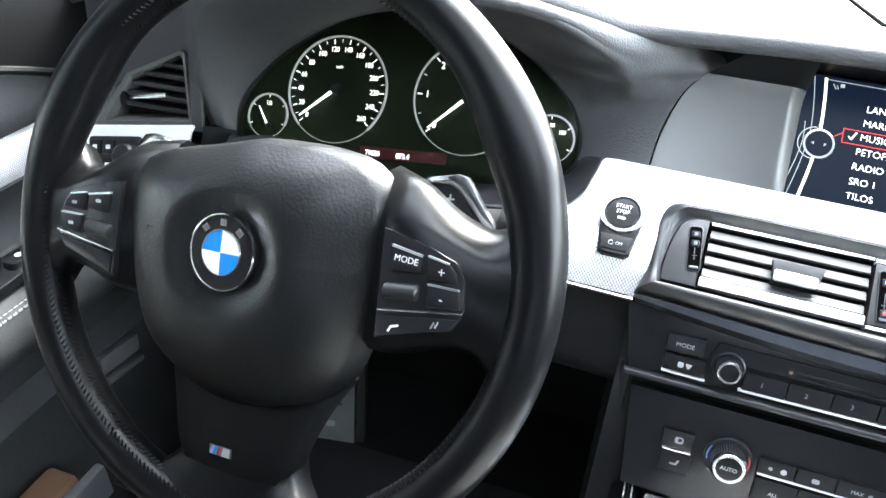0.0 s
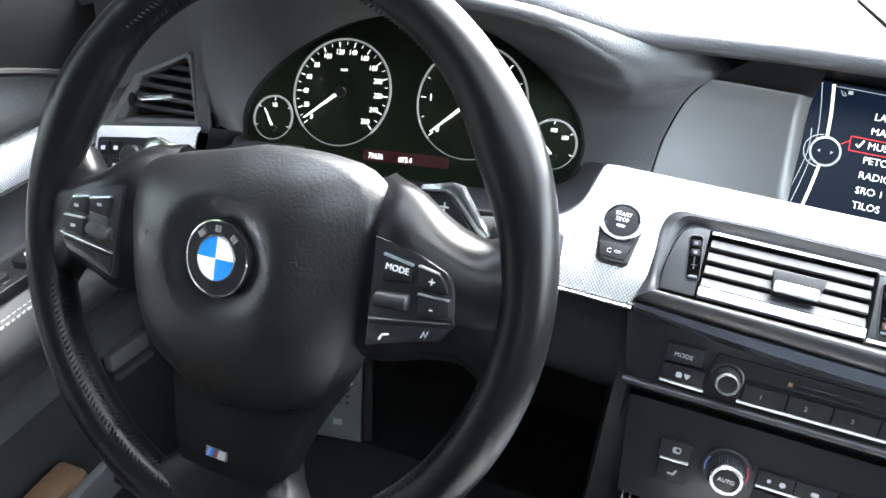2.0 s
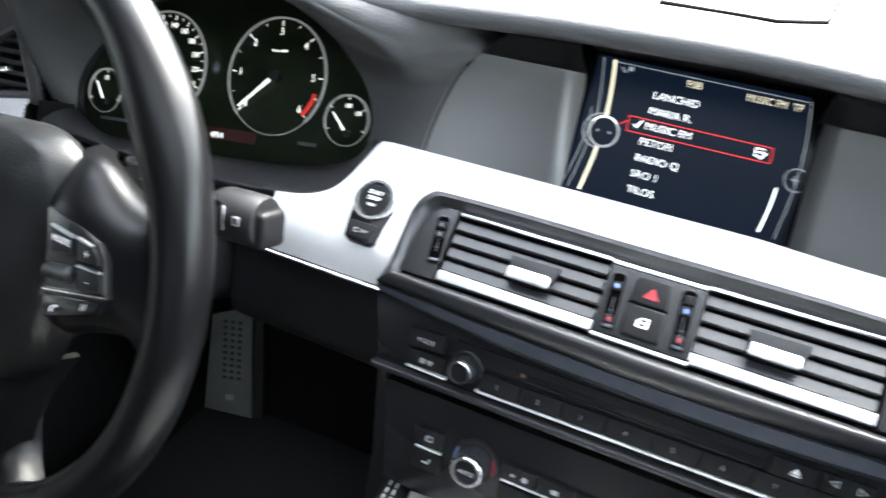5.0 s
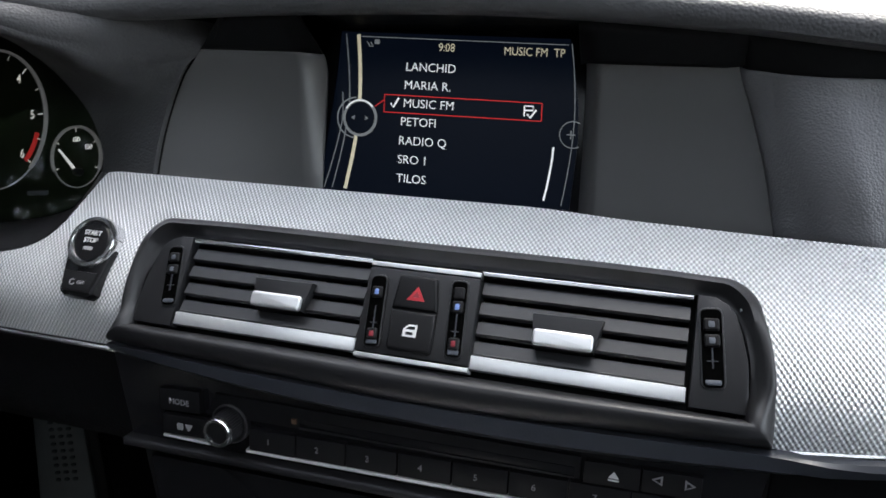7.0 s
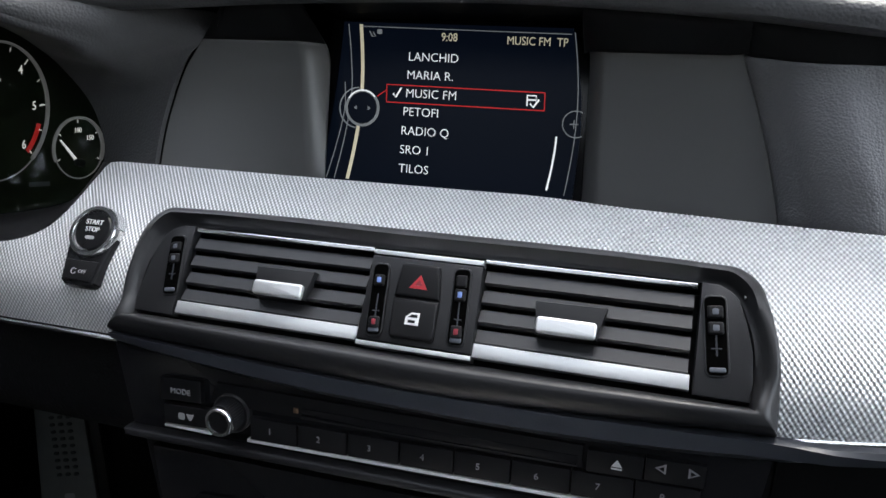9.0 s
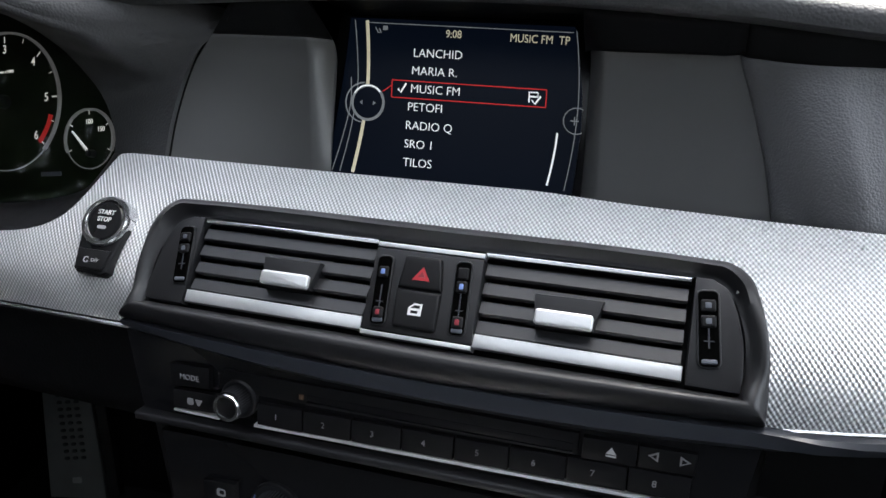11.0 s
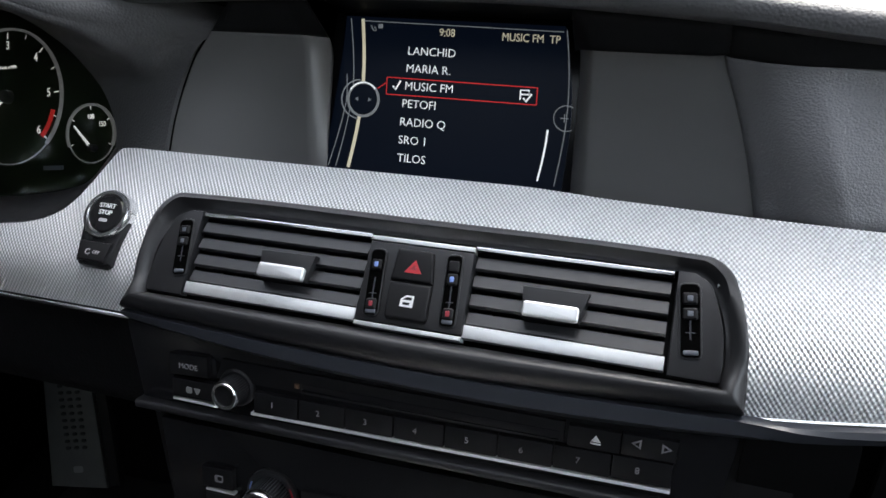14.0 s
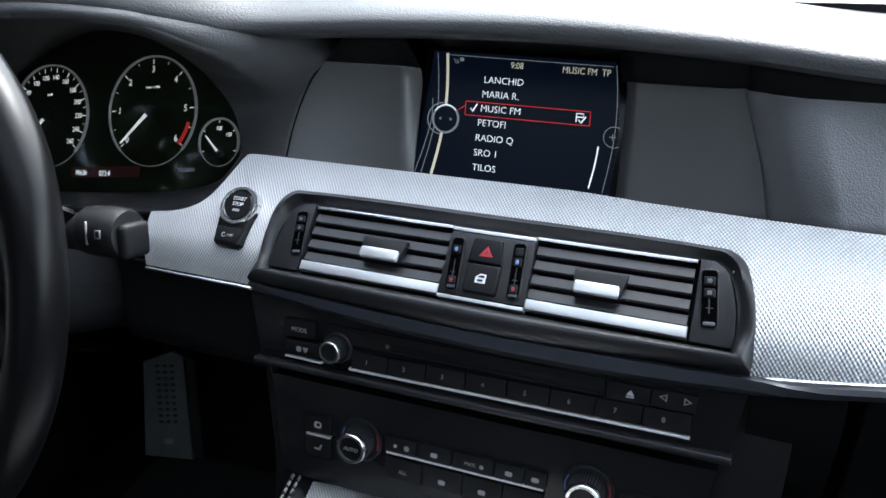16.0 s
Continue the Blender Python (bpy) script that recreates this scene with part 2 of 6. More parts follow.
def disc_pts(cx, cy, r, n=40, ry=None):
    return [(cx + r * math.cos(2 * math.pi * i / n), cy + (ry or r) * math.sin(2 * math.pi * i / n)) for i in range(n)]


def lathe(profile, n=48, cx=0, cy=0, bm=None, a0=0, a1=360, caps=True):
    """A body of revolution round z through (cx, cy); profile of (radius, z)."""
    bm = bm or bmesh.new()
    full = abs(a1 - a0) >= 360
    cols = []
    steps = n if full else n + 1
    for i in range(steps):
        a = radians(a0 + (a1 - a0) * i / n)
        cols.append([bm.verts.new((cx + r * math.cos(a), cy + r * math.sin(a), z)) for r, z in profile])
    for i in range(steps if full else steps - 1):
        a, b = cols[i], cols[(i + 1) % steps]
        for j in range(len(profile) - 1):
            bm.faces.new((a[j], b[j], b[j + 1], a[j + 1]))
    if caps and full:
        for j in (0, -1):
            if profile[j][0] > 1e-6:
                bm.faces.new([c[j] for c in cols])
    return bm


def band(cx, cy, r, w, z0, z1, n=48, a0=0, a1=360, bm=None):
    """A flat ring or arc with a rectangular section."""
    bm = lathe([(r - w / 2, z0), (r + w / 2, z0), (r + w / 2, z1), (r - w / 2, z1), (r - w / 2, z0)], n, cx, cy, bm, a0, a1, caps=False)
    return bm


def sheet(rows, thick=0.0, uv=None):
    """A surface over rows of points; thick: given a back at that distance."""
    bm = bmesh.new()
    grid = [[bm.verts.new(p) for p in r] for r in rows]
    lay = bm.loops.layers.uv.new("UVMap") if uv else None
    for i in range(len(grid) - 1):
        for j in range(len(grid[0]) - 1):
            f = bm.faces.new((grid[i][j], grid[i][j + 1], grid[i + 1][j + 1], grid[i + 1][j]))
            if uv:
                for lp, (a, b) in zip(f.loops, ((i, j), (i, j + 1), (i + 1, j + 1), (i + 1, j))):
                    lp[lay].uv = uv[a][b]
    return bm


def solid(ob, thick, offset=-1, split=True):
    md = ob.modifiers.new("thickness", "SOLIDIFY")
    md.thickness, md.offset = thick, offset
    if not split:
        return ob
    es = ob.modifiers.new("edges", "EDGE_SPLIT")
    es.split_angle = radians(82)
    return ob


def tube(path, r, n=8, bm=None, closed=False):
    """A round bar along a path of points; r: one radius, or one for each point."""
    bm = bm or bmesh.new()
    pts = [Vector(p) for p in path]
    rings = []
    for i, p in enumerate(pts):
        d = (pts[min(i + 1, len(pts) - 1)] - pts[max(i - 1, 0)]) if not closed else pts[(i + 1) % len(pts)] - pts[i - 1]
        q = d.to_track_quat("Z", "Y")
        rr = r[i] if isinstance(r, (list, tuple)) else r
        rings.append([bm.verts.new(p + q @ Vector((rr * math.cos(2 * math.pi * k / n), rr * math.sin(2 * math.pi * k / n), 0))) for k in range(n)])
    last = len(rings) if closed else len(rings) - 1
    for i in range(last):
        a, b = rings[i], rings[(i + 1) % len(rings)]
        for k in range(n):
            bm.faces.new((a[k - 1], a[k], b[k], b[k - 1]))
    if not closed:
        bm.faces.new(rings[0])
        bm.faces.new(rings[-1])
    return bm


def box(x0, x1, y0, y1, z0, z1, bevel=0.0, bm=None, seg=2):
    own = bm is None
    bm = bm or bmesh.new()
    v = [bm.verts.new(p) for p in ((x0, y0, z0), (x1, y0, z0), (x1, y1, z0), (x0, y1, z0), (x0, y0, z1), (x1, y0, z1), (x1, y1, z1), (x0, y1, z1))]
    for q in ((3, 2, 1, 0), (4, 5, 6, 7), (0, 1, 5, 4), (1, 2, 6, 5), (2, 3, 7, 6), (3, 0, 4, 7)):
        bm.faces.new([v[i] for i in q])
    if bevel and own:
        bmesh.ops.bevel(bm, geom=bm.edges[:], offset=bevel, segments=seg, affect="EDGES", profile=0.5)
    return bm


def text(name, words, size, x, y, z, material, parent, align="LEFT", turn=0.0, depth=0.0002, wide=1.0, bold=0.0):
    """Raised letters in Blender's own font, on a panel's face."""
    cu = bpy.data.curves.new(name, "FONT")
    cu.body, cu.size, cu.align_x, cu.align_y, cu.extrude = words, size, align, "CENTER", depth
    cu.offset = bold
    cu.resolution_u = 3
    ob = new(name, cu)
    dg = bpy.context.evaluated_depsgraph_get()
    me = bpy.data.meshes.new_from_object(ob.evaluated_get(dg))
    bpy.data.objects.remove(ob)
    bpy.data.curves.remove(cu)
    me.transform(Matrix.Translation((x, y, z)) @ pose(0, 0, 0, 0, 0, turn) @ Matrix.Diagonal((wide, 1, 1, 1)))
    me.materials.clear()
    me.materials.append(M[material])
    o = new(name, me)
    o.parent = parent
    return o


def spline(pts, n):
    """Smooth path through a few points (Catmull-Rom), n points in all."""
    P = [Vector(p) for p in pts]
    out = []
    m = len(P) - 1
    for k in range(n):
        u = k / (n - 1) * m
        i = min(int(u), m - 1)
        f = u - i
        p0, p1, p2, p3 = P[max(i - 1, 0)], P[i], P[i + 1], P[min(i + 2, m)]
        out.append(0.5 * ((2 * p1) + (p2 - p0) * f + (2 * p0 - 5 * p1 + 4 * p2 - p3) * f * f + (3 * p1 - p0 - 3 * p2 + p3) * f ** 3))
    return out


def lerp(a, b, f):
    return a + (b - a) * f


def curve1(table, x):
    """A value that runs smoothly between the (x, value) pairs of a short table."""
    if x <= table[0][0]:
        return table[0][1]
    for (a, u), (b, v) in zip(table, table[1:]):
        if x <= b:
            f = (x - a) / (b - a)
            f = f * f * (3 - 2 * f)
            return u + (v - u) * f
    return table[-1][1]


def smooth1(table, x):
    """As curve1, but through the pairs with no flats at them."""
    n = len(table)
    i = max(0, min(n - 2, sum(1 for a, u in table if a <= x) - 1))
    (a, u), (b, v) = table[i], table[i + 1]
    f = max(0.0, min(1.0, (x - a) / (b - a)))
    m0 = (table[i + 1][1] - table[max(i - 1, 0)][1]) / (table[i + 1][0] - table[max(i - 1, 0)][0]) * (b - a)
    m1 = (table[min(i + 2, n - 1)][1] - table[i][1]) / (table[min(i + 2, n - 1)][0] - table[i][0]) * (b - a)
    return (2 * f ** 3 - 3 * f * f + 1) * u + (f ** 3 - 2 * f * f + f) * m0 + (3 * f * f - 2 * f ** 3) * v + (f ** 3 - f * f) * m1

# ---- axes of the centre stack and its panels ----
K = Matrix.Translation((0.04, 0, 0)) @ pose(0, 0, 0, 0, 0, -2.2) @ pose(0, 0, 0, 0, 1.6, 0)


def stack_face(X, Y, Z, lean):
    return K @ face((X, Y, Z), lean)


VENT, RADIO, CLIM = stack_face(-0.025, 0.179, 0.645, 50.5), stack_face(-0.025, 0.141, 0.583, 22), stack_face(-0.025, 0.122, 0.515, 20)
SCREEN, STOP = stack_face(-0.03, 0.288, 0.708, 24), stack_face(-0.222, 0.1875, 0.657, 54)
GLASS = SCREEN @ Matrix.Translation((0, 0, -0.014)) @ pose(0, 0, 0, -10)
GAUGES = face((-0.374, 0.2925, 0.6897), 32.7, -1.75, 4.8)
WHEEL, COLUMN = face((-0.3798, 0.0133, 0.6897), 27.6, -6.0, 4.7), face((-0.37, 0.0, 0.70), 20)

PROFILE = spline([(0, 0.157, 0.609), (0, 0.166, 0.633), (0, 0.192, 0.653), (0, 0.241, 0.671)], 25)


def trim_at(s):
    """Point of the trim's section at s, from 0 at its lower edge to 1 at its upper edge, with the metres along it."""
    u = max(0.0, min(1.0, s)) * 24
    i = min(int(u), 23)
    run = sum((PROFILE[k + 1] - PROFILE[k]).length for k in range(i))
    p = PROFILE[i].lerp(PROFILE[i + 1], u - i)
    return p, run + (p - PROFILE[i]).length


# ---- the cabin that closes the place ----
def cabin():
    bm = box(-0.78, 0.78, -1.9, 0.75, -0.06, 0.0)
    tagged(part("floor", bm, "carpet"), "black carpet of the cabin floor", "floor", kind="structure")
    bm = box(-0.80, 0.80, 0.62, 0.66, 0.0, 0.72)
    tagged(part("wall_north", bm, "carpet"), "black carpeted bulkhead behind the pedals", "wall", kind="structure")
    # unseen, left without a rear window to block light from behind
    bm = box(-0.80, 0.80, -1.96, -1.9, -0.06, 1.26)
    tagged(part("wall_south", bm, "leather"), "unseen dark rear wall, closed to keep out light from behind", "wall", kind="structure")
    for nm, x in (("wall_west", -0.83), ("wall_east", 0.77)):
        bm = box(x, x + 0.06, -1.9, 0.9, -0.06, 0.70)
        # window openings cut short at the rear to hold back side light
        rear = -0.25 if x < 0 else -0.32
        box(x, x + 0.06, -1.9, rear, 0.70, 1.26, bm=bm)
        box(x, x + 0.06, rear, 0.15, 1.16, 1.26, bm=bm)
        tagged(part(nm, bm, "soft"), "unseen dark side wall below and between windows shortened to limit light", "wall", kind="structure")
    def roof(xs, ys, z):
        return sheet([[(x, y, z + 0.05 * (1 - (x / 0.8) ** 2)) for y in ys] for x in xs])
    bm = roof((-0.8, -0.38, 0, 0.38, 0.8), (-1.9, -1.2, -0.46, -0.26, -0.06, 0.12), 1.25)
    bm.faces.ensure_lookup_table()
    bmesh.ops.delete(bm, geom=[f for f in bm.faces if abs(f.calc_center_median().x) < 0.38 and -0.46 < f.calc_center_median().y < -0.06], context="FACES")
    solid(tagged(part("ceiling", bm, "headliner"), "dark anthracite fabric headliner", "ceiling", kind="structure"), 0.03, 1)
    # unseen glass panel added overhead to bring in sky light
    rp = tagged(part("added_roof_panel", roof((-0.40, -0.2, 0, 0.2, 0.40), (-0.48, -0.26, -0.04), 1.285), "added_roof_glass"), "unseen tinted glass panel added to the roof for sky light", "window", kind="structure")
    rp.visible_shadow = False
    # windscreen and its pillars
    bm = sheet([[(x, lerp(0.98, 0.12, f) - 0.12 * (x / 0.7) ** 2 * (1 - f), lerp(0.75, 1.27, f)) for f in (0, 0.25, 0.5, 0.75, 1)] for x in (-0.72, -0.36, 0, 0.36, 0.72)])
    ws = solid(tagged(part("windscreen", bm, "glass"), "clear raked windscreen over the dashboard", "windscreen", kind="structure"), 0.004)
    ws.visible_shadow = False
    for sx in (-1, 1):
        bm = tube([(sx * 0.75, 0.86, 0.76), (sx * 0.735, 0.5, 1.0), (sx * 0.70, 0.12, 1.25)], 0.045, 10)
        tagged(part("windscreen_pillar", bm, "soft"), "dark windscreen pillar", "pillar", kind="structure")
    # outside
    bm = bmesh.new()
    bmesh.ops.create_grid(bm, x_segments=2, y_segments=2, size=400)
    bmesh.ops.translate(bm, verts=bm.verts, vec=(0, 0, -0.35))
    tagged(part("ground", bm, "ground"), "grey asphalt ground outside the car", "ground", kind="structure")
    bm = sheet([[(x, y, 0.62 + 0.1 * (y < 2.1) - 0.05 * (x / 0.8) ** 2) for y in (1.0, 1.5, 2.0, 2.25)] for x in (-0.8, -0.4, 0, 0.4, 0.8)])
    solid(tagged(part("bonnet", bm, "paint"), "dark painted bonnet of the car", "bonnet"), 0.02)
    rng = random.Random(4)
    bm = bmesh.new()
    for i in range(11000):
        x, y, z = -2.3 - rng.random() * 1.4, rng.uniform(-6, 5), rng.uniform(-0.3, 4.0)
        a, s = rng.uniform(0, 6.28), rng.uniform(0.09, 0.17)
        d, e = Vector((math.cos(a), math.sin(a), rng.uniform(-0.6, 0.6))), Vector((-math.sin(a), math.cos(a), rng.uniform(-0.4, 0.9)))
        c = Vector((x, y, z))
        bm.faces.new([bm.verts.new(c + k) for k in (d * s, e * s * 0.5, -d * s, -e * s * 0.5)])
    tagged(part("hedge", bm, "hedge", smooth=0), "green leafy hedge beside the car", "hedge", kind="stuff")


# ---- dashboard: skin, hood, screen recess, lower panels ----
EDGE_Y = [(-0.74, 0.27), (-0.60, 0.245), (-0.48, 0.226), (-0.37, 0.218), (-0.27, 0.224), (-0.205, 0.242), (-0.165, 0.264), (-0.10, 0.268), (0.25, 0.256), (0.80, 0.24)]
EDGE_Z = [(-0.74, 0.735), (-0.60, 0.775), (-0.48, 0.800), (-0.37, 0.808), (-0.27, 0.802), (-0.205, 0.786), (-0.165, 0.772), (-0.05, 0.771), (0.07, 0.7685), (0.18, 0.7590), (0.26, 0.748), (0.45, 0.730), (0.80, 0.705)]


def rim_of_recess(a):
    """The edge of the instrument opening at parameter a, in the instruments' axes."""
    c, s = math.cos(a), math.sin(a)
    n, b = (1.65, 0.110) if s > 0 else (3.5, 0.046)
    return 0.005 + 0.168 * math.copysign(abs(c) ** (2 / n), c), -0.030 + b * math.copysign(abs(s) ** (2 / n), s), 0.006


WING_L = [(-0.056, -0.1815), (-0.028, -0.1795), (-0.004, -0.1742), (0.014, -0.1670), (0.024, -0.1600), (0.034, -0.1520)]
WING_Z = [(-0.056, 0.0285), (-0.010, 0.0195), (0.034, 0.0140)]
WING_R = [(-0.064, 0.1755), (-0.056, 0.1743), (-0.026, 0.1666), (0.0, 0.1580), (0.018, 0.1510), (0.034, 0.1430)]


def wing_point(v, d=0.0):
    """Point on the outer edge of the panel left of the screen, at height v on the screen's face."""
    return SCREEN @ Vector((smooth1(WING_L, v) - d, v, smooth1(WING_Z, v)))


def dashboard():
    d = thing("dashboard", pose(0, 0, 0), "black grained dashboard with a hooded instrument recess", "dashboard")
    xs = [-0.76 + 0.02 * i for i in range(78)]
    rows = []
    for x in xs:
        y, z = smooth1(EDGE_Y, x), smooth1(EDGE_Z, x)
        w = curve1([(-0.25, 1.0), (-0.14, 0.0)], x)
        r = [(x, y + lerp(0.050, 0.006, w), z - 0.004), (x, y + lerp(0.006, 0.003, w), z - 0.004), (x, y, z + 0.001)]
        for (ya, za), (yb, zb) in zip(((0.0006, 0.0045), (0.0016, 0.0080), (0.0042, 0.0104), (0.0120, 0.0122), (0.030, 0.0140)), ((0.0015, 0.007), (0.012, 0.0135), (0.028, 0.019), (0.052, 0.023), (0.090, 0.0255))):
            r.append((x, y + lerp(ya, yb, w), z + lerp(za, zb, w)))
        y1, z1 = r[-1][1:]
        r += [(x, lerp(y1, 1.0, f), lerp(z1, 0.745, f)) for f in (0.08, 0.2, 0.4, 0.7, 1)]
        rows.append(r)
    solid(part("top_pad", sheet(rows), "pad", d, "grained black top of the dashboard", smooth=60), 0.004)
    # centre loudspeaker cover let into the top
    for grow, lift, mt, lab in ((0.0022, 0.0008, "void", ""), (0.0, 0.0020, "pad", "let-in loudspeaker cover")):
        pts = [(0.0 - grow, 0.324 - grow), (0.072, 0.318 - grow), (0.100 + grow, 0.336), (0.110 + grow, 0.43 + grow), (-0.012 - grow, 0.43 + grow)]
        bm = prism(pts, -0.003, lift)
        for v in bm.verts:
            y0, z0 = smooth1(EDGE_Y, v.co.x) + 0.03, smooth1(EDGE_Z, v.co.x) + 0.0140
            v.co.z += lerp(z0, 0.745, (v.co.y - y0) / (1 - y0))
        part("speaker_cover", bm, mt, d, lab)
    # leather hood: from the dash edge over a soft front ridge back to the instruments
    def edge(x):
        return Vector((x, smooth1(EDGE_Y, x) + 0.0005, smooth1(EDGE_Z, x) + 0.0012))
    cols = [(-10, None, wing_point(-0.0506, 0.0014)), (2, None, wing_point(-0.028, 0.0014)), (20, None, wing_point(-0.002, 0.0014)), (36, (-0.171, 0.270, 0.733), wing_point(0.020, 0.0014)),
            (46, (-0.176, 0.259, 0.745), SCREEN @ Vector((-0.146, 0.033, 0.0095))), (54, (-0.181, 0.252, 0.756), Vector((-0.118, 0.300, 0.757))),
            (65, (-0.191, 0.243, 0.766), edge(-0.168) + Vector((0, 0.002, -0.001))), (78, (-0.2085, 0.232, 0.779), edge(-0.19)), (90, (-0.2284, 0.2273, 0.7885), edge(-0.215)),
            (102, (-0.262, 0.219, 0.797), edge(-0.25)), (120, (-0.335, 0.214, 0.801), edge(-0.33)), (140, (-0.445, 0.220, 0.793), edge(-0.45)),
            (160, (-0.522, 0.234, 0.765), edge(-0.53)), (178, (-0.546, 0.243, 0.71), Vector((-0.553, 0.243, 0.72))), (197, (-0.546, 0.252, 0.65), Vector((-0.552, 0.254, 0.645)))]
    lines = []
    for a, ridge, p in cols:
        q = GAUGES @ Vector(rim_of_recess(radians(a)))
        if ridge is None:
            lines.append(spline([p, p.lerp(q, 0.33) + Vector((0, -0.001, 0.0006)), p.lerp(q, 0.66) + Vector((0, -0.001, 0.0006)), q], 21))
        else:
            m = Vector(ridge)
            lines.append(spline([p, p.lerp(m, 0.78), m.lerp(q, 0.12), q], 21))
    across = [spline([ln[k] for ln in lines], 85) for k in range(21)]
    rows = [[tuple(across[k][i]) for k in range(21)] for i in range(85)]
    solid(part("cluster_hood", sheet(rows), "pad", d, "grained leather hood round the instruments", smooth=70), 0.003)
    # dash end above and beside the side vent
    V = face((-0.60, 0.25, 0.69), 12)
    rows = []
    for i in range(13):
        u = lerp(-0.075, 0.048, i / 12)
        y0 = lerp(-0.022, 0.025, max(0, min(1, (u + 0.065) / 0.095))) if u < 0.034 else 0.025
        a = V @ Vector((u, y0, -0.001))
        b = Vector((-0.60 + u, smooth1(EDGE_Y, -0.60 + u) + 0.002, smooth1(EDGE_Z, -0.60 + u) + 0.006))
        rows.append([tuple(a.lerp(b, k / 4)) for k in range(5)])
    solid(part("dash_end", sheet(rows), "pad", d, "grained dash end above the side vent", smooth=60), 0.004)
    rows = [[tuple(V @ Vector((u, v, 0.0005))) for v in (-0.046, -0.02, 0.01, 0.034)] for u in (0.037, 0.043, 0.049)]
    solid(part("dash_end", sheet(rows), "pad", d, smooth=60), 0.004)
    # inner side between the side trim and the instruments
    a, b = [V @ Vector(p) for p in ((0.0515, -0.039, 0.006), (0.0515, -0.120, 0.032))]
    c, e = Vector((-0.528, 0.256, 0.643)), Vector((-0.520, 0.215, 0.590))
    rows = [[tuple(a.lerp(c, f).lerp(b.lerp(e, f), g)) for g in (0, 0.3, 0.6, 1)] for f in (0, 0.33, 0.66, 1)]
    solid(part("inner_side", sheet(rows), "dark", d, smooth=60), 0.004)
    # dark rim round the instruments
    loop = [rim_of_recess(2 * math.pi * i / 90) for i in range(91)]
    rows = [[tuple(GAUGES @ Vector((0.005 + (u - 0.005) * k, -0.030 + (v + 0.030) * k, z))) for k, z in ((0.972, -0.004), (0.976, 0.003), (0.984, 0.0055), (0.995, 0.0062), (1.004, 0.0050), (1.010, 0.0))] for u, v, q in loop]
    part("instrument_surround", sheet(rows), "black", d, "dark rounded rim of the instrument opening", smooth=70)
    # lip between the instruments and the silver trim
    low = [(-0.247, 0.985), (-0.2495, 0.85), (-0.2525, 0.74), (-0.262, 0.63), (-0.278, 0.56), (-0.30, 0.52), (-0.34, 0.47), (-0.40, 0.44), (-0.48, 0.44), (-0.56, 0.48)]
    upper = [-9, -18, -28, -40, -52, -62, -78, -98, -126, -165]
    lines = []
    for (X, f), a in zip(low, upper):
        u, v, z = rim_of_recess(radians(a))
        p, q = GAUGES @ Vector((u, v, z - 0.001)), K @ Vector((X, *trim_at(f)[0].yz))
        out = Vector((0, -0.0035, 0.0050))
        lines.append(spline([p, p.lerp(q, 0.10) + out * 0.6, p.lerp(q, 0.45) + out * 1.1, p.lerp(q, 0.85) + out * 0.75, q + Vector((0, -0.0008, 0.0012)), q + Vector((0, 0.002, -0.006))], 16))
    across = [spline([ln[k] for ln in lines], 50) for k in range(16)]
    solid(part("instrument_sill", sheet([[tuple(across[k][i]) for k in range(16)] for i in range(50)]), "lip", d, "satin dark grey lip under the instruments", smooth=70), 0.003)

    # central screen's recess: back, and roof forward under the dash edge, black for shade
    back = [[K @ Vector((X, 0.288, 0.645)), K @ Vector((X, 0.350, 0.735)), K @ Vector((X, 0.370, 0.768))] for X in (-0.245, -0.15, 0.0, 0.15, 0.2)]
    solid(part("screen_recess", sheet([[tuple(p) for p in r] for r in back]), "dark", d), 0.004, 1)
    def under_edge(x):
        """Where the skin below meets the underside of the dash edge."""
        return Vector((x, smooth1(EDGE_Y, x) + 0.010, smooth1(EDGE_Z, x) - 0.0035))

    def up_and_over(low, bend, q, out):
        """From the last point of a face round a soft inner corner at bend and forward to q."""
        knee = bend.lerp(q, 0.30)
        arc = [low * (1 - f) ** 2 + bend * 2 * f * (1 - f) + knee * f * f for f in (0.12, 0.25, 0.37, 0.5, 0.62, 0.75, 0.88, 1.0)]
        # from mid-bend on, black colour stands for the shade under the edge
        under = [tuple(p) for p in arc[5:] + [knee.lerp(q, 0.4), knee.lerp(q, 0.75), q]]
        return [tuple(p) for p in out + arc[:6]], under
    rows = []
    for i in range(13):
        u = lerp(-0.085, 0.078, i / 12)
        p = SCREEN @ Vector((u, 0.0440, -0.0205))
        q = under_edge((SCREEN @ Vector((u, 0.0485, 0.040))).x)
        rows.append([tuple(p.lerp(q, f) + Vector((0, 0, 0.004 * math.sin(math.pi * f)))) for f in (0, 0.2, 0.45, 0.75, 1)])
    solid(part("recess_shade", sheet(rows), "dark", d, "underside of the dash edge, coloured black for its shade", smooth=70), 0.003, 1, False)
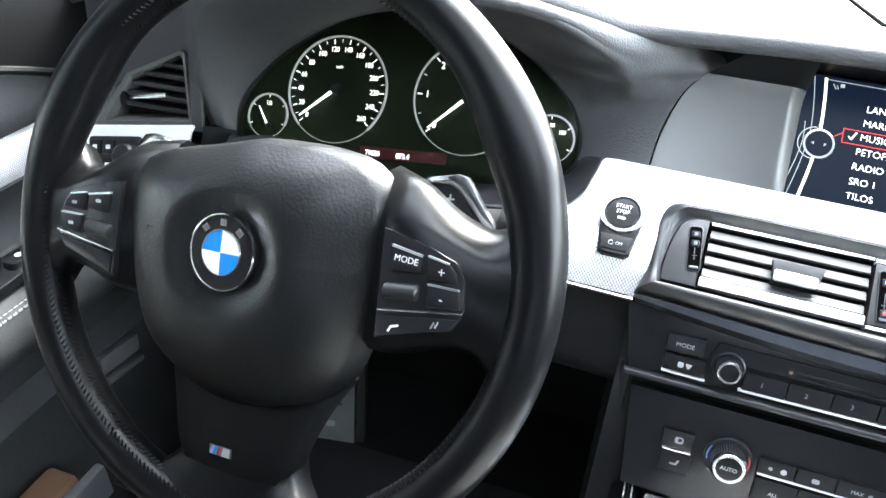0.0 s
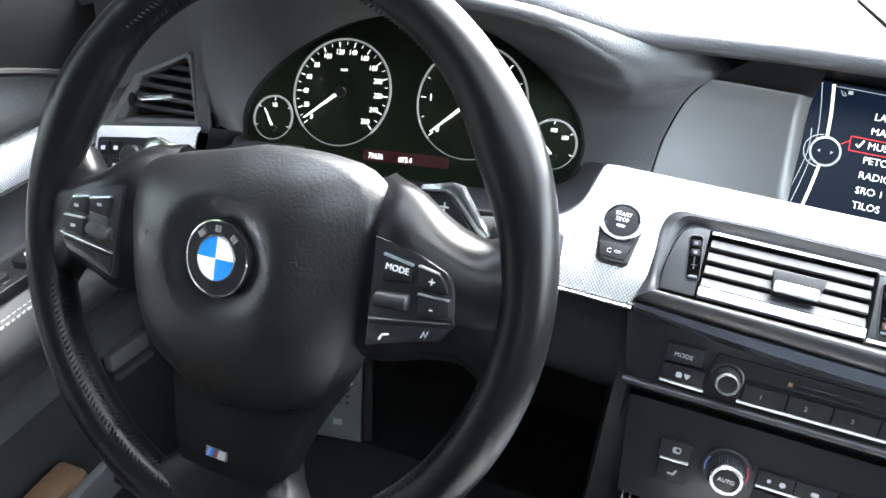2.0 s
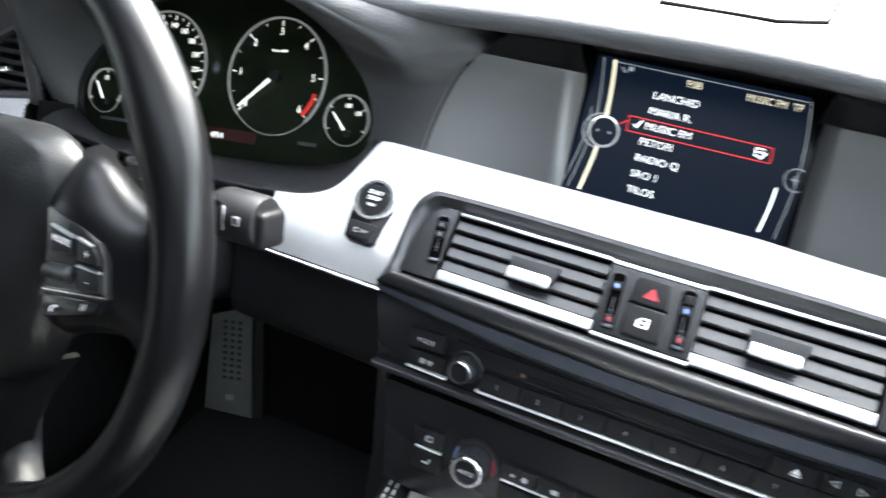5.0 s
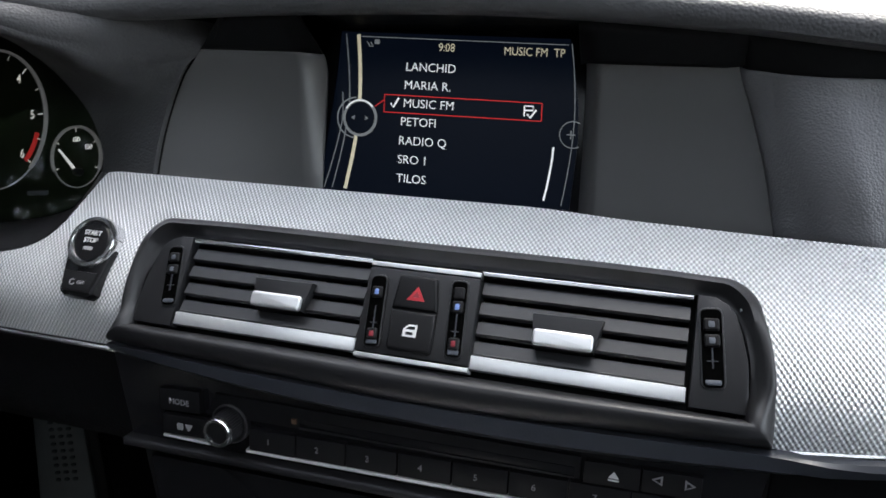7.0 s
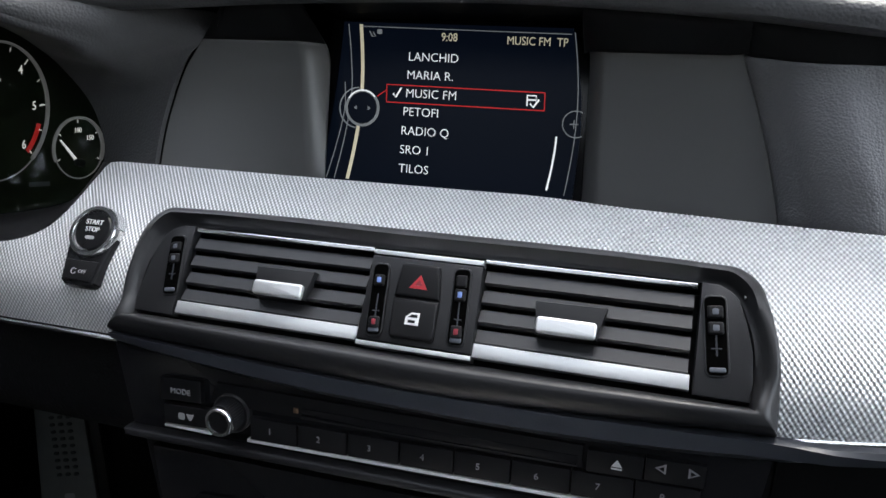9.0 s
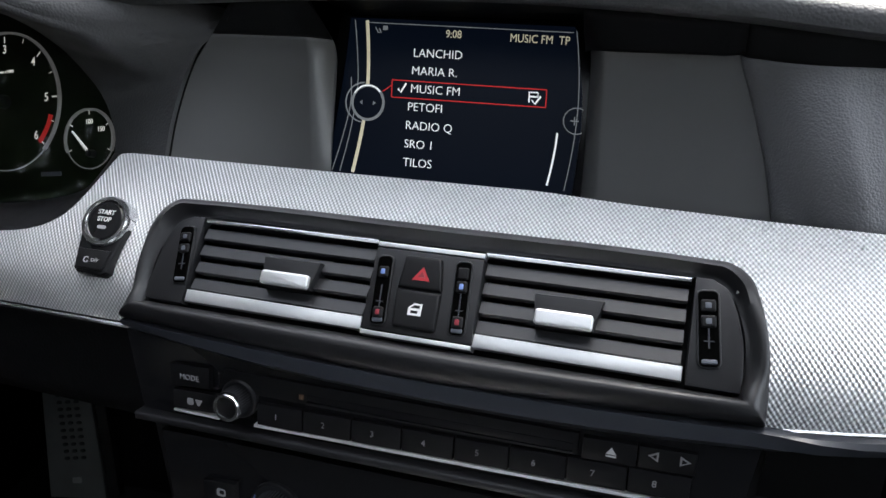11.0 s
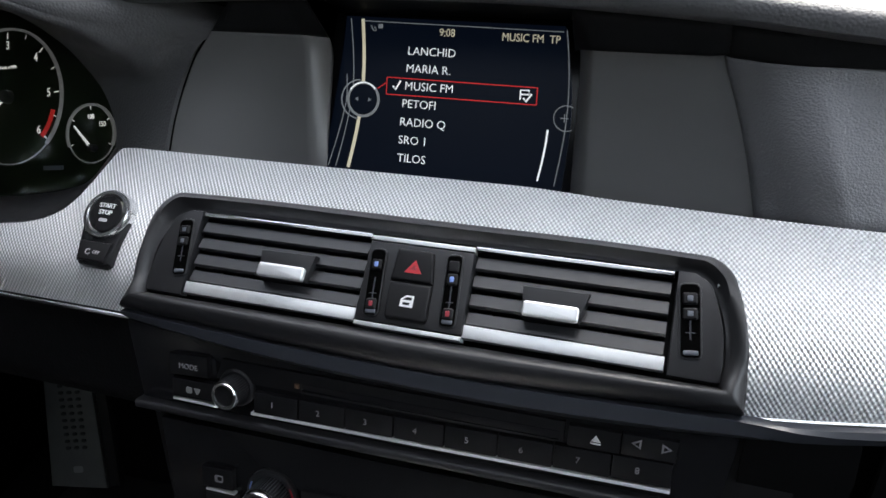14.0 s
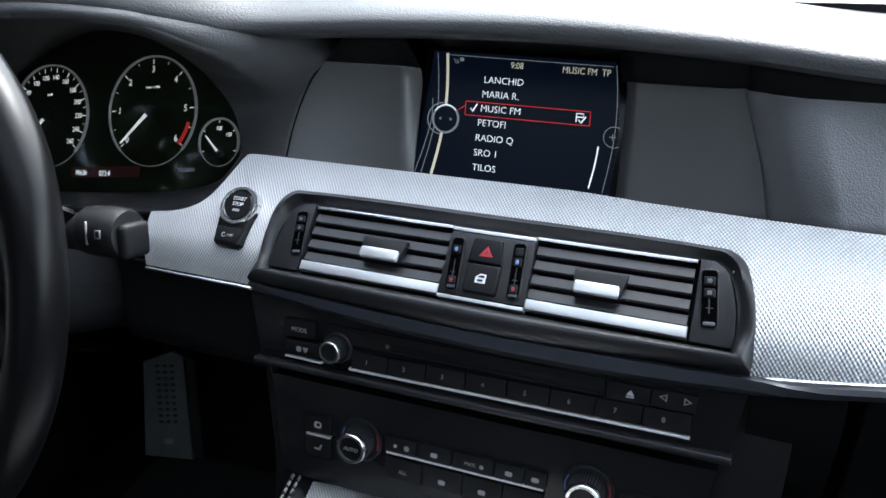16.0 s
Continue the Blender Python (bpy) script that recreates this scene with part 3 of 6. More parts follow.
    # grey side panels of the screen: a soft fold back to it, and a soft turn forward under the dash edge
    for side in (-1, 1):
        rows, roofs = [], []
        for i in range(-1, 25):
            f, g2 = min(1.0, max(0, i) / 10), max(0.0, (i - 10) / 14)
            r = []
            for k in range(17):
                v = lerp(-0.060, 0.0115, k / 15) if k < 16 else 0.0235
                if side < 0:
                    x0, x1, x2, z0, z2 = smooth1(WING_L, v), lerp(-0.0915, -0.0955, (v + 0.05) / 0.07), lerp(-0.0800, -0.0830, (v + 0.05) / 0.07), smooth1(WING_Z, v), lerp(0.004, -0.007, (v + 0.05) / 0.07)
                else:
                    x0, x1, x2, z0, z2 = smooth1(WING_R, v), lerp(0.0860, 0.0830, (v + 0.05) / 0.07), lerp(0.0750, 0.0725, (v + 0.05) / 0.07), 0.0150, lerp(-0.003, -0.013, (v + 0.05) / 0.07)
                bend = f * f * (3 - 2 * f)
                x = lerp(x0, x1, f) if g2 == 0 else lerp(x1, x2, g2)
                z = lerp(z0, 0.0100, bend) if g2 == 0 else lerp(0.0100, z2, g2 ** 1.9)
                z -= 0.006 * (i < 0)
                r.append(SCREEN @ Vector((x, v, z)))
            top = r.pop()
            out = 0.030 * (1 - f) ** 1.5 if side < 0 else 0.0
            for lst, pts in zip((rows, roofs), up_and_over(r[-1], top, under_edge(top.x + out), r)):
                lst.append(pts)
        solid(part("recess_shade", sheet(roofs), "dark", d, smooth=80), 0.003, -1, False)
        solid(part("side_panel", sheet(rows), "wing", d, "smooth dark grey panel beside the screen", smooth=80), 0.003, -1, False)
    # skin to the right of the screen: a narrow facet up to a soft crease, then the broad passenger side
    lines = []
    for g in (0.0, 0.10, 0.25, 0.5, 0.86, 1.0):
        v = lerp(-0.064, 0.0235, g)
        tuck = 0.014 if g == 0 else 0.0
        e = SCREEN @ Vector((smooth1(WING_R, v) + 0.0036, v, 0.0125))
        y, z = lerp(0.241, 0.274, g) + tuck, lerp(0.662, 0.735, g)
        crease = K @ Vector((lerp(0.183, 0.151, g), y - 0.003 - 0.008 * math.sin(math.pi * g), z))
        row = [e + Vector((0, 0.012, 0)), e + Vector((0.0008, tuck, 0)), e.lerp(crease, 0.35), e.lerp(crease, 0.7)]
        far = []
        for X in (0.22, 0.28, 0.40, 0.55, 0.77):
            far.append(K @ Vector((X, y - 0.003 + 0.36 * min(0.10, X - 0.18) * (0.08 + 0.92 * g), z - 0.060 * (X - 0.18) * g)))
        row += [crease * 0.8 + (row[3] + far[0]) * 0.1, crease.lerp(far[0], 0.3)] + far
        lines.append(row)
    bends = spline(lines.pop(), 64)
    rows = [spline([ln[k] for ln in lines], 22) for k in range(len(lines[0]))]
    rows = list(zip(*[spline([r[j] for r in rows], 64) for j in range(22)]))
    rows, roofs = zip(*[up_and_over(r[-1], b, under_edge(b.x), list(r)) for r, b in zip(rows, bends)])
    solid(part("recess_shade", sheet(roofs), "dark", d, smooth=80), 0.003, -1, False)
    solid(part("passenger_skin", sheet(rows), "skin", d, "grained dash skin, paler for the light on the passenger side", smooth=80), 0.004, -1, False)

    # lower panels
    def lower(name, mat_name, x0, x1, pts, label="", step=14):
        prof = spline([(0, a, b) for a, b in pts], 12)
        rows = [[tuple(K @ Vector((lerp(x0, x1, i / step), p.y, p.z))) for p in prof] for i in range(step + 1)]
        solid(part(name, sheet(rows), mat_name, d, label, smooth=60), 0.004, 1)
    lower("knee_panel", "knee", -0.345, -0.197, [(0.166, 0.602), (0.163, 0.58), (0.150, 0.545), (0.158, 0.522), (0.20, 0.51)], "grained dark knee panel below the trim")
    lower("knee_panel_left", "soft", -0.70, -0.50, [(0.19, 0.600), (0.18, 0.56), (0.175, 0.50), (0.19, 0.44), (0.24, 0.40)])
    lower("glovebox_surround", "dark", 0.149, 0.198, [(0.178, 0.622), (0.160, 0.596), (0.156, 0.57), (0.158, 0.53), (0.168, 0.505), (0.20, 0.49)], "dark plain glovebox surround")
    lower("glovebox_lid", "dark", 0.208, 0.70, [(0.182, 0.632), (0.163, 0.598), (0.160, 0.57), (0.160, 0.53), (0.170, 0.505), (0.20, 0.49)], "dark plain glovebox lid")
    lower("stack_core", "black", -0.198, 0.175, [(0.170, 0.612), (0.163, 0.59), (0.150, 0.55), (0.140, 0.50), (0.13, 0.45), (0.11, 0.40)])
    # accent strip under the vents and the trim
    prof = [(0.003, 0.0005), (-0.007, 0.0), (-0.0095, -0.0025), (-0.008, -0.0080), (0.000, -0.011)]
    rows = []
    for i in range(61):
        X = lerp(-0.197, 0.70, (i / 60) ** 1.3)
        p = trim_at(trim_low(X))[0]
        w = curve1([(0.138, 0.0), (0.20, 1.0)], X)
        u = (X + 0.025) / 0.171
        h = lerp(0.0035, 0.0070, max(0.0, min(1.0, u))) + 0.0050 * max(0.0, 1 - u * u)
        y0 = -0.0405 - 0.0045 * max(0.0, 1 - u * u)
        r = []
        for (y, z), (a, b) in zip(prof, ((0.004, -0.012), (-0.0002, -0.002), (-0.0012, -0.0005), (-h, -0.0035), (-h - 0.001, -0.016))):
            o = Vector((0, p.y + y, p.z + z * 0.9))
            n = K.inverted() @ VENT @ Vector((0, y0 + a, b))
            r.append(tuple(K @ Vector((X, lerp(n.y, o.y, w), lerp(n.z, o.z, w)))))
        rows.append(r)
    part("accent_strip", sheet(rows), "accent", d, "blue-black painted strip under the trim", smooth=25)
    # flank of the stack towards the driver
    rows = [[tuple(K @ Vector((x, y, z))) for x, y, z in ((-0.188, 0.138, zz), (-0.196, 0.145, zz), (-0.205, 0.20, zz), (-0.205, 0.60, zz))] for zz in (0.556, 0.50, 0.42, 0.30, 0.0)]
    solid(part("stack_flank", sheet(rows), "soft", d), 0.004)
    return d


def trim_low(X):
    """Where the trim's lower edge lies on its section: it rises towards the passenger."""
    return 0.0 if X < 0.142 else lerp(0.055, 0.31, min(1, (X - 0.142) / 0.13)) + 0.35 * max(0.0, X - 0.272)


def trim_panel():
    t = thing("trim_panel", K, "silver knurled aluminium dashboard trim", "trim")

    cut = [(-0.302, 0.515), (-0.278, 0.56), (-0.262, 0.63), (-0.2535, 0.72), (-0.2505, 0.80), (-0.2485, 0.90), (-0.2465, 0.985), (-0.21, 1.0), (0.02, 1.0), (0.08, 0.965), (0.2, 0.94), (0.7, 0.94)]
    xs = [lerp(-0.302, -0.246, i / 34) for i in range(34)] + [lerp(-0.246, -0.192, i / 12) for i in range(12)] + [-0.192, -0.187, -0.180] + [lerp(-0.180, 0.128, i / 40) for i in range(1, 40)] + [0.128, 0.1325] + [lerp(0.140, 0.70, i / 30) for i in range(31)]
    bm = bmesh.new()
    lay = bm.loops.layers.uv.new("UVMap")
    grid, uvs = [], []
    m = 22
    for X in xs:
        hi = smooth1(cut, X)
        lo = trim_low(X)
        pts = [trim_at(lerp(lo, hi, k / m)) for k in range(m + 1)]
        grid.append([bm.verts.new((X, p.y, p.z)) for p, run in pts])
        uvs.append([(X, run) for p, run in pts])
    for i in range(len(xs) - 1):
        for k in range(m):
            mid = (xs[i] + xs[i + 1]) / 2
            if (-0.180 < mid < 0.128 and (k + 1) / m < 0.78) or (-0.187 < mid < 0.1325 and (k + 1) / m < 0.745) or (-0.192 < mid < 0.140 and (k + 1) / m < 0.70):
                continue
            f = bm.faces.new((grid[i][k], grid[i + 1][k], grid[i + 1][k + 1], grid[i][k + 1]))
            for lp, (a, b) in zip(f.loops, ((i, k), (i + 1, k), (i + 1, k + 1), (i, k + 1))):
                lp[lay].uv = uvs[a][b]
    bmesh.ops.delete(bm, geom=[v for v in bm.verts if not v.link_faces], context="VERTS")
    solid(part("trim_face", bm, "trim", t, smooth=60), 0.003, 1)
    bm = tube([(X, 0.1535, 0.6072) for X in (-0.302, -0.27, -0.24, -0.199)], 0.0016, 8)
    part("trim_edge", bm, "chrome", t)
    edge = [(X, trim_at(trim_low(X))[0]) for X in [lerp(0.150, 0.70, i / 20) for i in range(21)]]
    bm = tube([(X, p.y - 0.0030, p.z - 0.0002) for X, p in edge], 0.0015, 8)
    part("trim_edge", bm, "chrome", t)


# ---- centre vents ----
def trim_depth(y):
    return smooth1([(-0.045, -0.0175), (-0.016, -0.0023), (0.0145, -0.0029), (0.064, -0.0194)], y)


def thumbwheel(parent, x0, y0, x1, y1, w, z, dots):
    """A ridged wheel in a slot; its travel runs from (x0, y0) to (x1, y1)."""
    h = math.hypot(x1 - x0, y1 - y0)
    m = Matrix.Translation(((x0 + x1) / 2, (y0 + y1) / 2, z)) @ pose(0, 0, 0, 0, 0, math.degrees(math.atan2(-(x1 - x0), y1 - y0)))
    def put(bm):
        bm.transform(m)
        return bm
    slot = part("slot_rim", put(prism(rrect(0, 0, w + 0.0030, h + 0.0060, 0.003), -0.003, 0.0007, 0.0005)), "slat", parent)
    # flat black plate in place of the slot's shaded depth
    part("slot", put(prism(rrect(0, 0, w + 0.0014, h + 0.0044, 0.0024), 0.0, 0.0009)), "void", slot, "flat black plate for the slot's shade")
    for f, c in dots:
        tab = part("wheel_tab", put(prism(rrect(0, (f - 0.5) * h, w * 0.92, h * 0.19, 0.0012), 0.0, 0.0024, 0.0010, 3)), "button", slot, "ridged tab of the wheel")
        if c:
            part("marker", put(prism(rrect(0, (f - 0.5) * h, w * 0.36, h * 0.09, 0.0005), 0.0, 0.00255, 0.0002)), c, tab)
    part("line", put(prism([(-w * 0.05, -h * 0.30), (w * 0.05, -h * 0.30), (w * 0.05, h * 0.08), (-w * 0.05, h * 0.08)], 0.0, 0.0012)), "accent", slot)
    part("line", put(prism([(-w * 0.3, -h * 0.20), (w * 0.3, -h * 0.20), (w * 0.3, -h * 0.185), (-w * 0.3, -h * 0.185)], 0.0, 0.0013)), "accent", slot)
    part("lip", put(prism(rrect(0, -h * 0.5, w * 0.92, h * 0.075, 0.0008), 0, 0.0016, 0.0006)), "strip", slot)


def slat_tab(parent, x0, x1):
    """The sliding grip on the slats: a dark wedge with a bright lower lip."""
    a = [(x0, 0.0055), (x1, 0.0060), (x1 - 0.0035, -0.0095), (x0 + 0.002, -0.0105)]
    g = part("slat_grip", prism(list(reversed(a)), -0.008, 0.004, 0.0008), "slat", parent)
    b = rrect((x0 + x1) / 2 - 0.001, -0.0060, (x1 - x0) - 0.0055, 0.0078, 0.0018)
    part("grip_lip", prism(b, 0.003, 0.0070, 0.0012, 3), "silver", g, "bright satin metal lip")


def centre_vents():
    v = thing("centre_air_vents", VENT, "pair of black slatted air vents with satin metal strips", "air vent")

    outer = [(-0.174, -0.0395), (0.0, -0.0455), (0.170, -0.0385), (0.1705, -0.0205), (0.168, 0.0), (0.1635, 0.018), (0.1585, 0.029), (0.147, 0.0352), (0.0, 0.0372), (-0.157, 0.0362), (-0.1655, 0.030), (-0.1690, 0.0175), (-0.1683, -0.001), (-0.1697, -0.021)]
    inner = [(-0.158, -0.0285), (0.0, -0.0285), (0.1575, -0.0285), (0.1585, -0.018), (0.1575, -0.004), (0.1545, 0.008), (0.1505, 0.0185), (0.142, 0.0245), (0.0, 0.0245), (-0.142, 0.0245), (-0.152, 0.0185), (-0.156, 0.008), (-0.158, -0.004), (-0.159, -0.018)]

    def closed(pts):
        """The outline, its sides bowed and its upper corners rounded."""
        out = []
        n = len(pts)
        for i in range(n):
            p0, p1, p2, p3 = [Vector((*pts[(i + k) % n], 0)) for k in (-1, 0, 1, 2)]
            sharp1, sharp2 = i in (0, 2), (i + 1) % n in (0, 2)
            long = (p2 - p1).length
            t1 = (p2 - p1) if sharp1 else (p2 - p0).normalized() * long
            t2 = (p2 - p1) if sharp2 else (p3 - p1).normalized() * long
            if i == 0:
                t2 = p2 - p1
            if i == 1:
                t1 = Vector((long, -0.002, 0))
            for k in range(6):
                f = k / 6
                h = (2 * f ** 3 - 3 * f * f + 1) * p1 + (f ** 3 - 2 * f * f + f) * t1 + (3 * f * f - 2 * f ** 3) * p2 + (f ** 3 - f * f) * t2
                out.append((h.x, h.y))
        return out
    oo, ii = closed(outer), closed(inner)
    rows = []
    for (ax, ay), (bx, by) in zip(oo + oo[:1], ii + ii[:1]):
        d = trim_depth(ay)
        low = max(0.0, min(1.0, (-0.010 - ay) / 0.029))
        low = low * low * (3 - 2 * low)
        r = [(ax, ay, lerp(d - 0.004, -0.016, low)), (ax, ay, lerp(d + 0.0026, -0.0030, low))]
        for f, z, zl in ((0.06, d + 0.0046, 0.0005), (0.18, d + 0.0062, 0.0032), (0.34, lerp(d + 0.0066, 0.0045, 0.4), 0.0052), (0.50, 0.0038, 0.0064), (0.66, 0.0012, 0.0070), (0.80, -0.0016, 0.0058), (0.90, -0.0024, 0.0026), (1.0, -0.0024, -0.0012)):
            r.append((lerp(ax, bx, f), lerp(ay, by, f), lerp(max(z, trim_depth(lerp(ay, by, f)) + 0.0012) if f < 0.95 else z, zl, low)))
        r.append((bx * 0.998, by * 0.99, -0.028))
        rows.append(r)
    part("bezel", sheet(rows), "slat", v, "rounded satin black surround", smooth=60)
    part("backing", prism(rrect(0.0, -0.002, 0.317, 0.054, 0.006), -0.030, -0.026), "black", v)
    for x0, x1 in ((-0.133, -0.0255), (0.0335, 0.133)):
        part("upper_strip", prism([(x0, 0.0210), (x1, 0.0210), (x1, 0.0234), (x0, 0.0234)], -0.004, 0.0012, 0.0008), "chrome", v, "satin metal strip")
        part("lower_strip", prism([(x0, -0.0255), (x1, -0.0255), (x1, -0.0185), (x0, -0.0185)], -0.006, 0.0016, 0.0012), "silver", v, "broad satin metal strip")
        for k in range(4):
            y = 0.0150 - 0.0098 * k
            bm = bmesh.new()
            prof = [(y + 0.0032, -0.002), (y - 0.0030, 0.0), (y - 0.0042, -0.0012), (y - 0.0030, -0.016), (y + 0.0022, -0.016)]
            L, R = [bm.verts.new((x0 + 0.001, p, q)) for p, q in prof], [bm.verts.new((x1 - 0.001, p, q)) for p, q in prof]
            for i in range(len(prof)):
                bm.faces.new((L[i - 1], L[i], R[i], R[i - 1]))
            bm.faces.new(L)
            bm.faces.new(R)
            part("slat", bm, "slat", v, smooth=20)
        for k in range(5):
            x = lerp(x0, x1, (k + 0.5) / 5)
            part("upright_vane", box(x - 0.0006, x + 0.0006, -0.018, 0.02, -0.026, -0.016), "black", v)
    slat_tab(v, -0.0885, -0.0545)
    slat_tab(v, 0.0612, 0.0948)
    # end panels with flow wheels
    for pts in ([(-0.1345, 0.0242), (-0.1425, 0.0240), (-0.1490, 0.0212), (-0.1525, 0.0180), (-0.1563, 0.0078), (-0.1584, -0.0042), (-0.1594, -0.0180), (-0.1588, -0.0270), (-0.1345, -0.0270)],
                [(0.1345, -0.0270), (0.1582, -0.0270), (0.1590, -0.0180), (0.1580, -0.0042), (0.1549, 0.0078), (0.1510, 0.0180), (0.1478, 0.0212), (0.1425, 0.0240), (0.1345, 0.0242)]):
        part("end_panel", prism(pts, -0.006, 0.001, 0.0012), "slat", v)
    thumbwheel(v, -0.1388, -0.0135, -0.1425, 0.0148, 0.0070, 0.0014, ((0.86, "strip"), (0.62, "strip")))
    thumbwheel(v, 0.1440, -0.0150, 0.1405, 0.0155, 0.0075, 0.0014, ((0.84, "strip"), (0.60, "strip")))
    # centre module
    m = part("switch_panel", prism([(-0.0250, -0.0245), (0.0345, -0.0245), (0.0335, 0.0190), (-0.0250, 0.0190)], -0.012, 0.0035, 0.0012), "slat", v)
    part("module_strip", prism([(-0.0250, 0.0196), (0.0332, 0.0196), (0.0332, 0.0222), (-0.0250, 0.0222)], -0.004, 0.0030, 0.0006), "silver", m)
    part("module_strip", prism([(-0.0250, -0.0275), (0.0342, -0.0275), (0.0342, -0.0250), (-0.0250, -0.0250)], -0.006, 0.0030, 0.0006), "silver", m)
    thumbwheel(m, -0.0160, -0.0195, -0.0182, 0.0118, 0.0062, 0.0040, ((0.80, "lightblue"), (0.12, "darkred")))
    thumbwheel(m, 0.0262, -0.0190, 0.0242, 0.0138, 0.0062, 0.0040, ((0.88, ""), (0.67, "lightblue"), (0.12, "darkred")))
    hz = part("hazard_switch", prism([(-0.0085, -0.0012), (0.0150, -0.0012), (0.0125, 0.0152), (0.0105, 0.0160), (-0.0055, 0.0160), (-0.0072, 0.0152)], 0.003, 0.0068, 0.0016, 3), "button", m)
    lk = part("lock_switch", prism([(-0.0062, -0.0220), (0.0138, -0.0220), (0.0152, -0.0205), (0.0150, -0.0022), (-0.0085, -0.0022), (-0.0078, -0.0205)], 0.003, 0.0068, 0.0016, 3), "button", m)
    tri = [(-0.0012, 0.0032), (0.0082, 0.0032), (0.0038, 0.0102)]
    part("warning_triangle", prism(tri, 0.0066, 0.00705), "red", hz, "red hazard triangle")
    part("warning_triangle", prism([(0.0016, 0.0048), (0.0056, 0.0048), (0.0037, 0.0078)], 0.0069, 0.0072), "darkred", hz)
    bm = prism([(0.0000, -0.0150), (0.0070, -0.0150), (0.0070, -0.0088), (0.0028, -0.0088), (0.0000, -0.0112)], 0.0066, 0.0071)
    part("lock_symbol", bm, "white", lk)
    part("lock_symbol", prism([(0.0012, -0.0113), (0.0060, -0.0113), (0.0060, -0.0098), (0.0031, -0.0098)], 0.0070, 0.0073), "button", lk)
    part("lock_symbol", prism([(0.0016, -0.0140), (0.0052, -0.0140), (0.0052, -0.0126), (0.0016, -0.0126)], 0.0070, 0.0073), "button", lk)


# ---- radio and climate panels ----
def knob(parent, x, y, r, h, z0=0.0, label=""):
    k = part("knob", lathe([(r * 1.0, z0), (r * 1.0, z0 + h * 0.72), (r * 0.97, z0 + h * 0.86), (r * 0.90, z0 + h * 0.92)], 48, x, y), "slat", parent, label)
    bm = lathe([(r * 0.94, z0 + h * 0.80), (r * 1.01, z0 + h * 0.80), (r * 1.01, z0 + h * 0.92), (r * 0.93, z0 + h), (r * 0.76, z0 + h), (r * 0.74, z0 + h * 0.92)], 48, x, y, caps=False)
    part("knob_ring", bm, "chrome", k, "bright ring")
    part("knob_face", lathe([(0, z0 + h * 0.935), (r * 0.76, z0 + h * 0.925)], 40, x, y, caps=False), "gloss", k)
    bm = bmesh.new()
    for i in range(40):
        a = 2 * math.pi * i / 40
        c = Vector((x + r * 1.0 * math.cos(a), y + r * 1.0 * math.sin(a), 0))
        t = Vector((-math.sin(a), math.cos(a), 0)) * r * 0.04
        o = Vector((math.cos(a), math.sin(a), 0)) * r * 0.045
        v = [bm.verts.new(p) for p in (c - t + Vector((0, 0, z0)), c + o + Vector((0, 0, z0)), c + t + Vector((0, 0, z0)), c - t + Vector((0, 0, z0 + h * 0.74)), c + o + Vector((0, 0, z0 + h * 0.74)), c + t + Vector((0, 0, z0 + h * 0.74)))]
        for q in ((0, 1, 4, 3), (1, 2, 5, 4), (3, 4, 5)):
            bm.faces.new([v[j] for j in q])
    part("knob_ridges", bm, "knobmetal" if r > 0.010 else "slat", k, smooth=10)
    return k


def key(parent, x0, y0, x1, y1, z=0.0, h=0.0022, skew=0.0):
    pts = [(x0, y0), (x1, y0 + skew), (x1, y1 + skew), (x0, y1)]
    return part("key", prism(pts, z - 0.002, z + h, 0.0006), "button", parent)


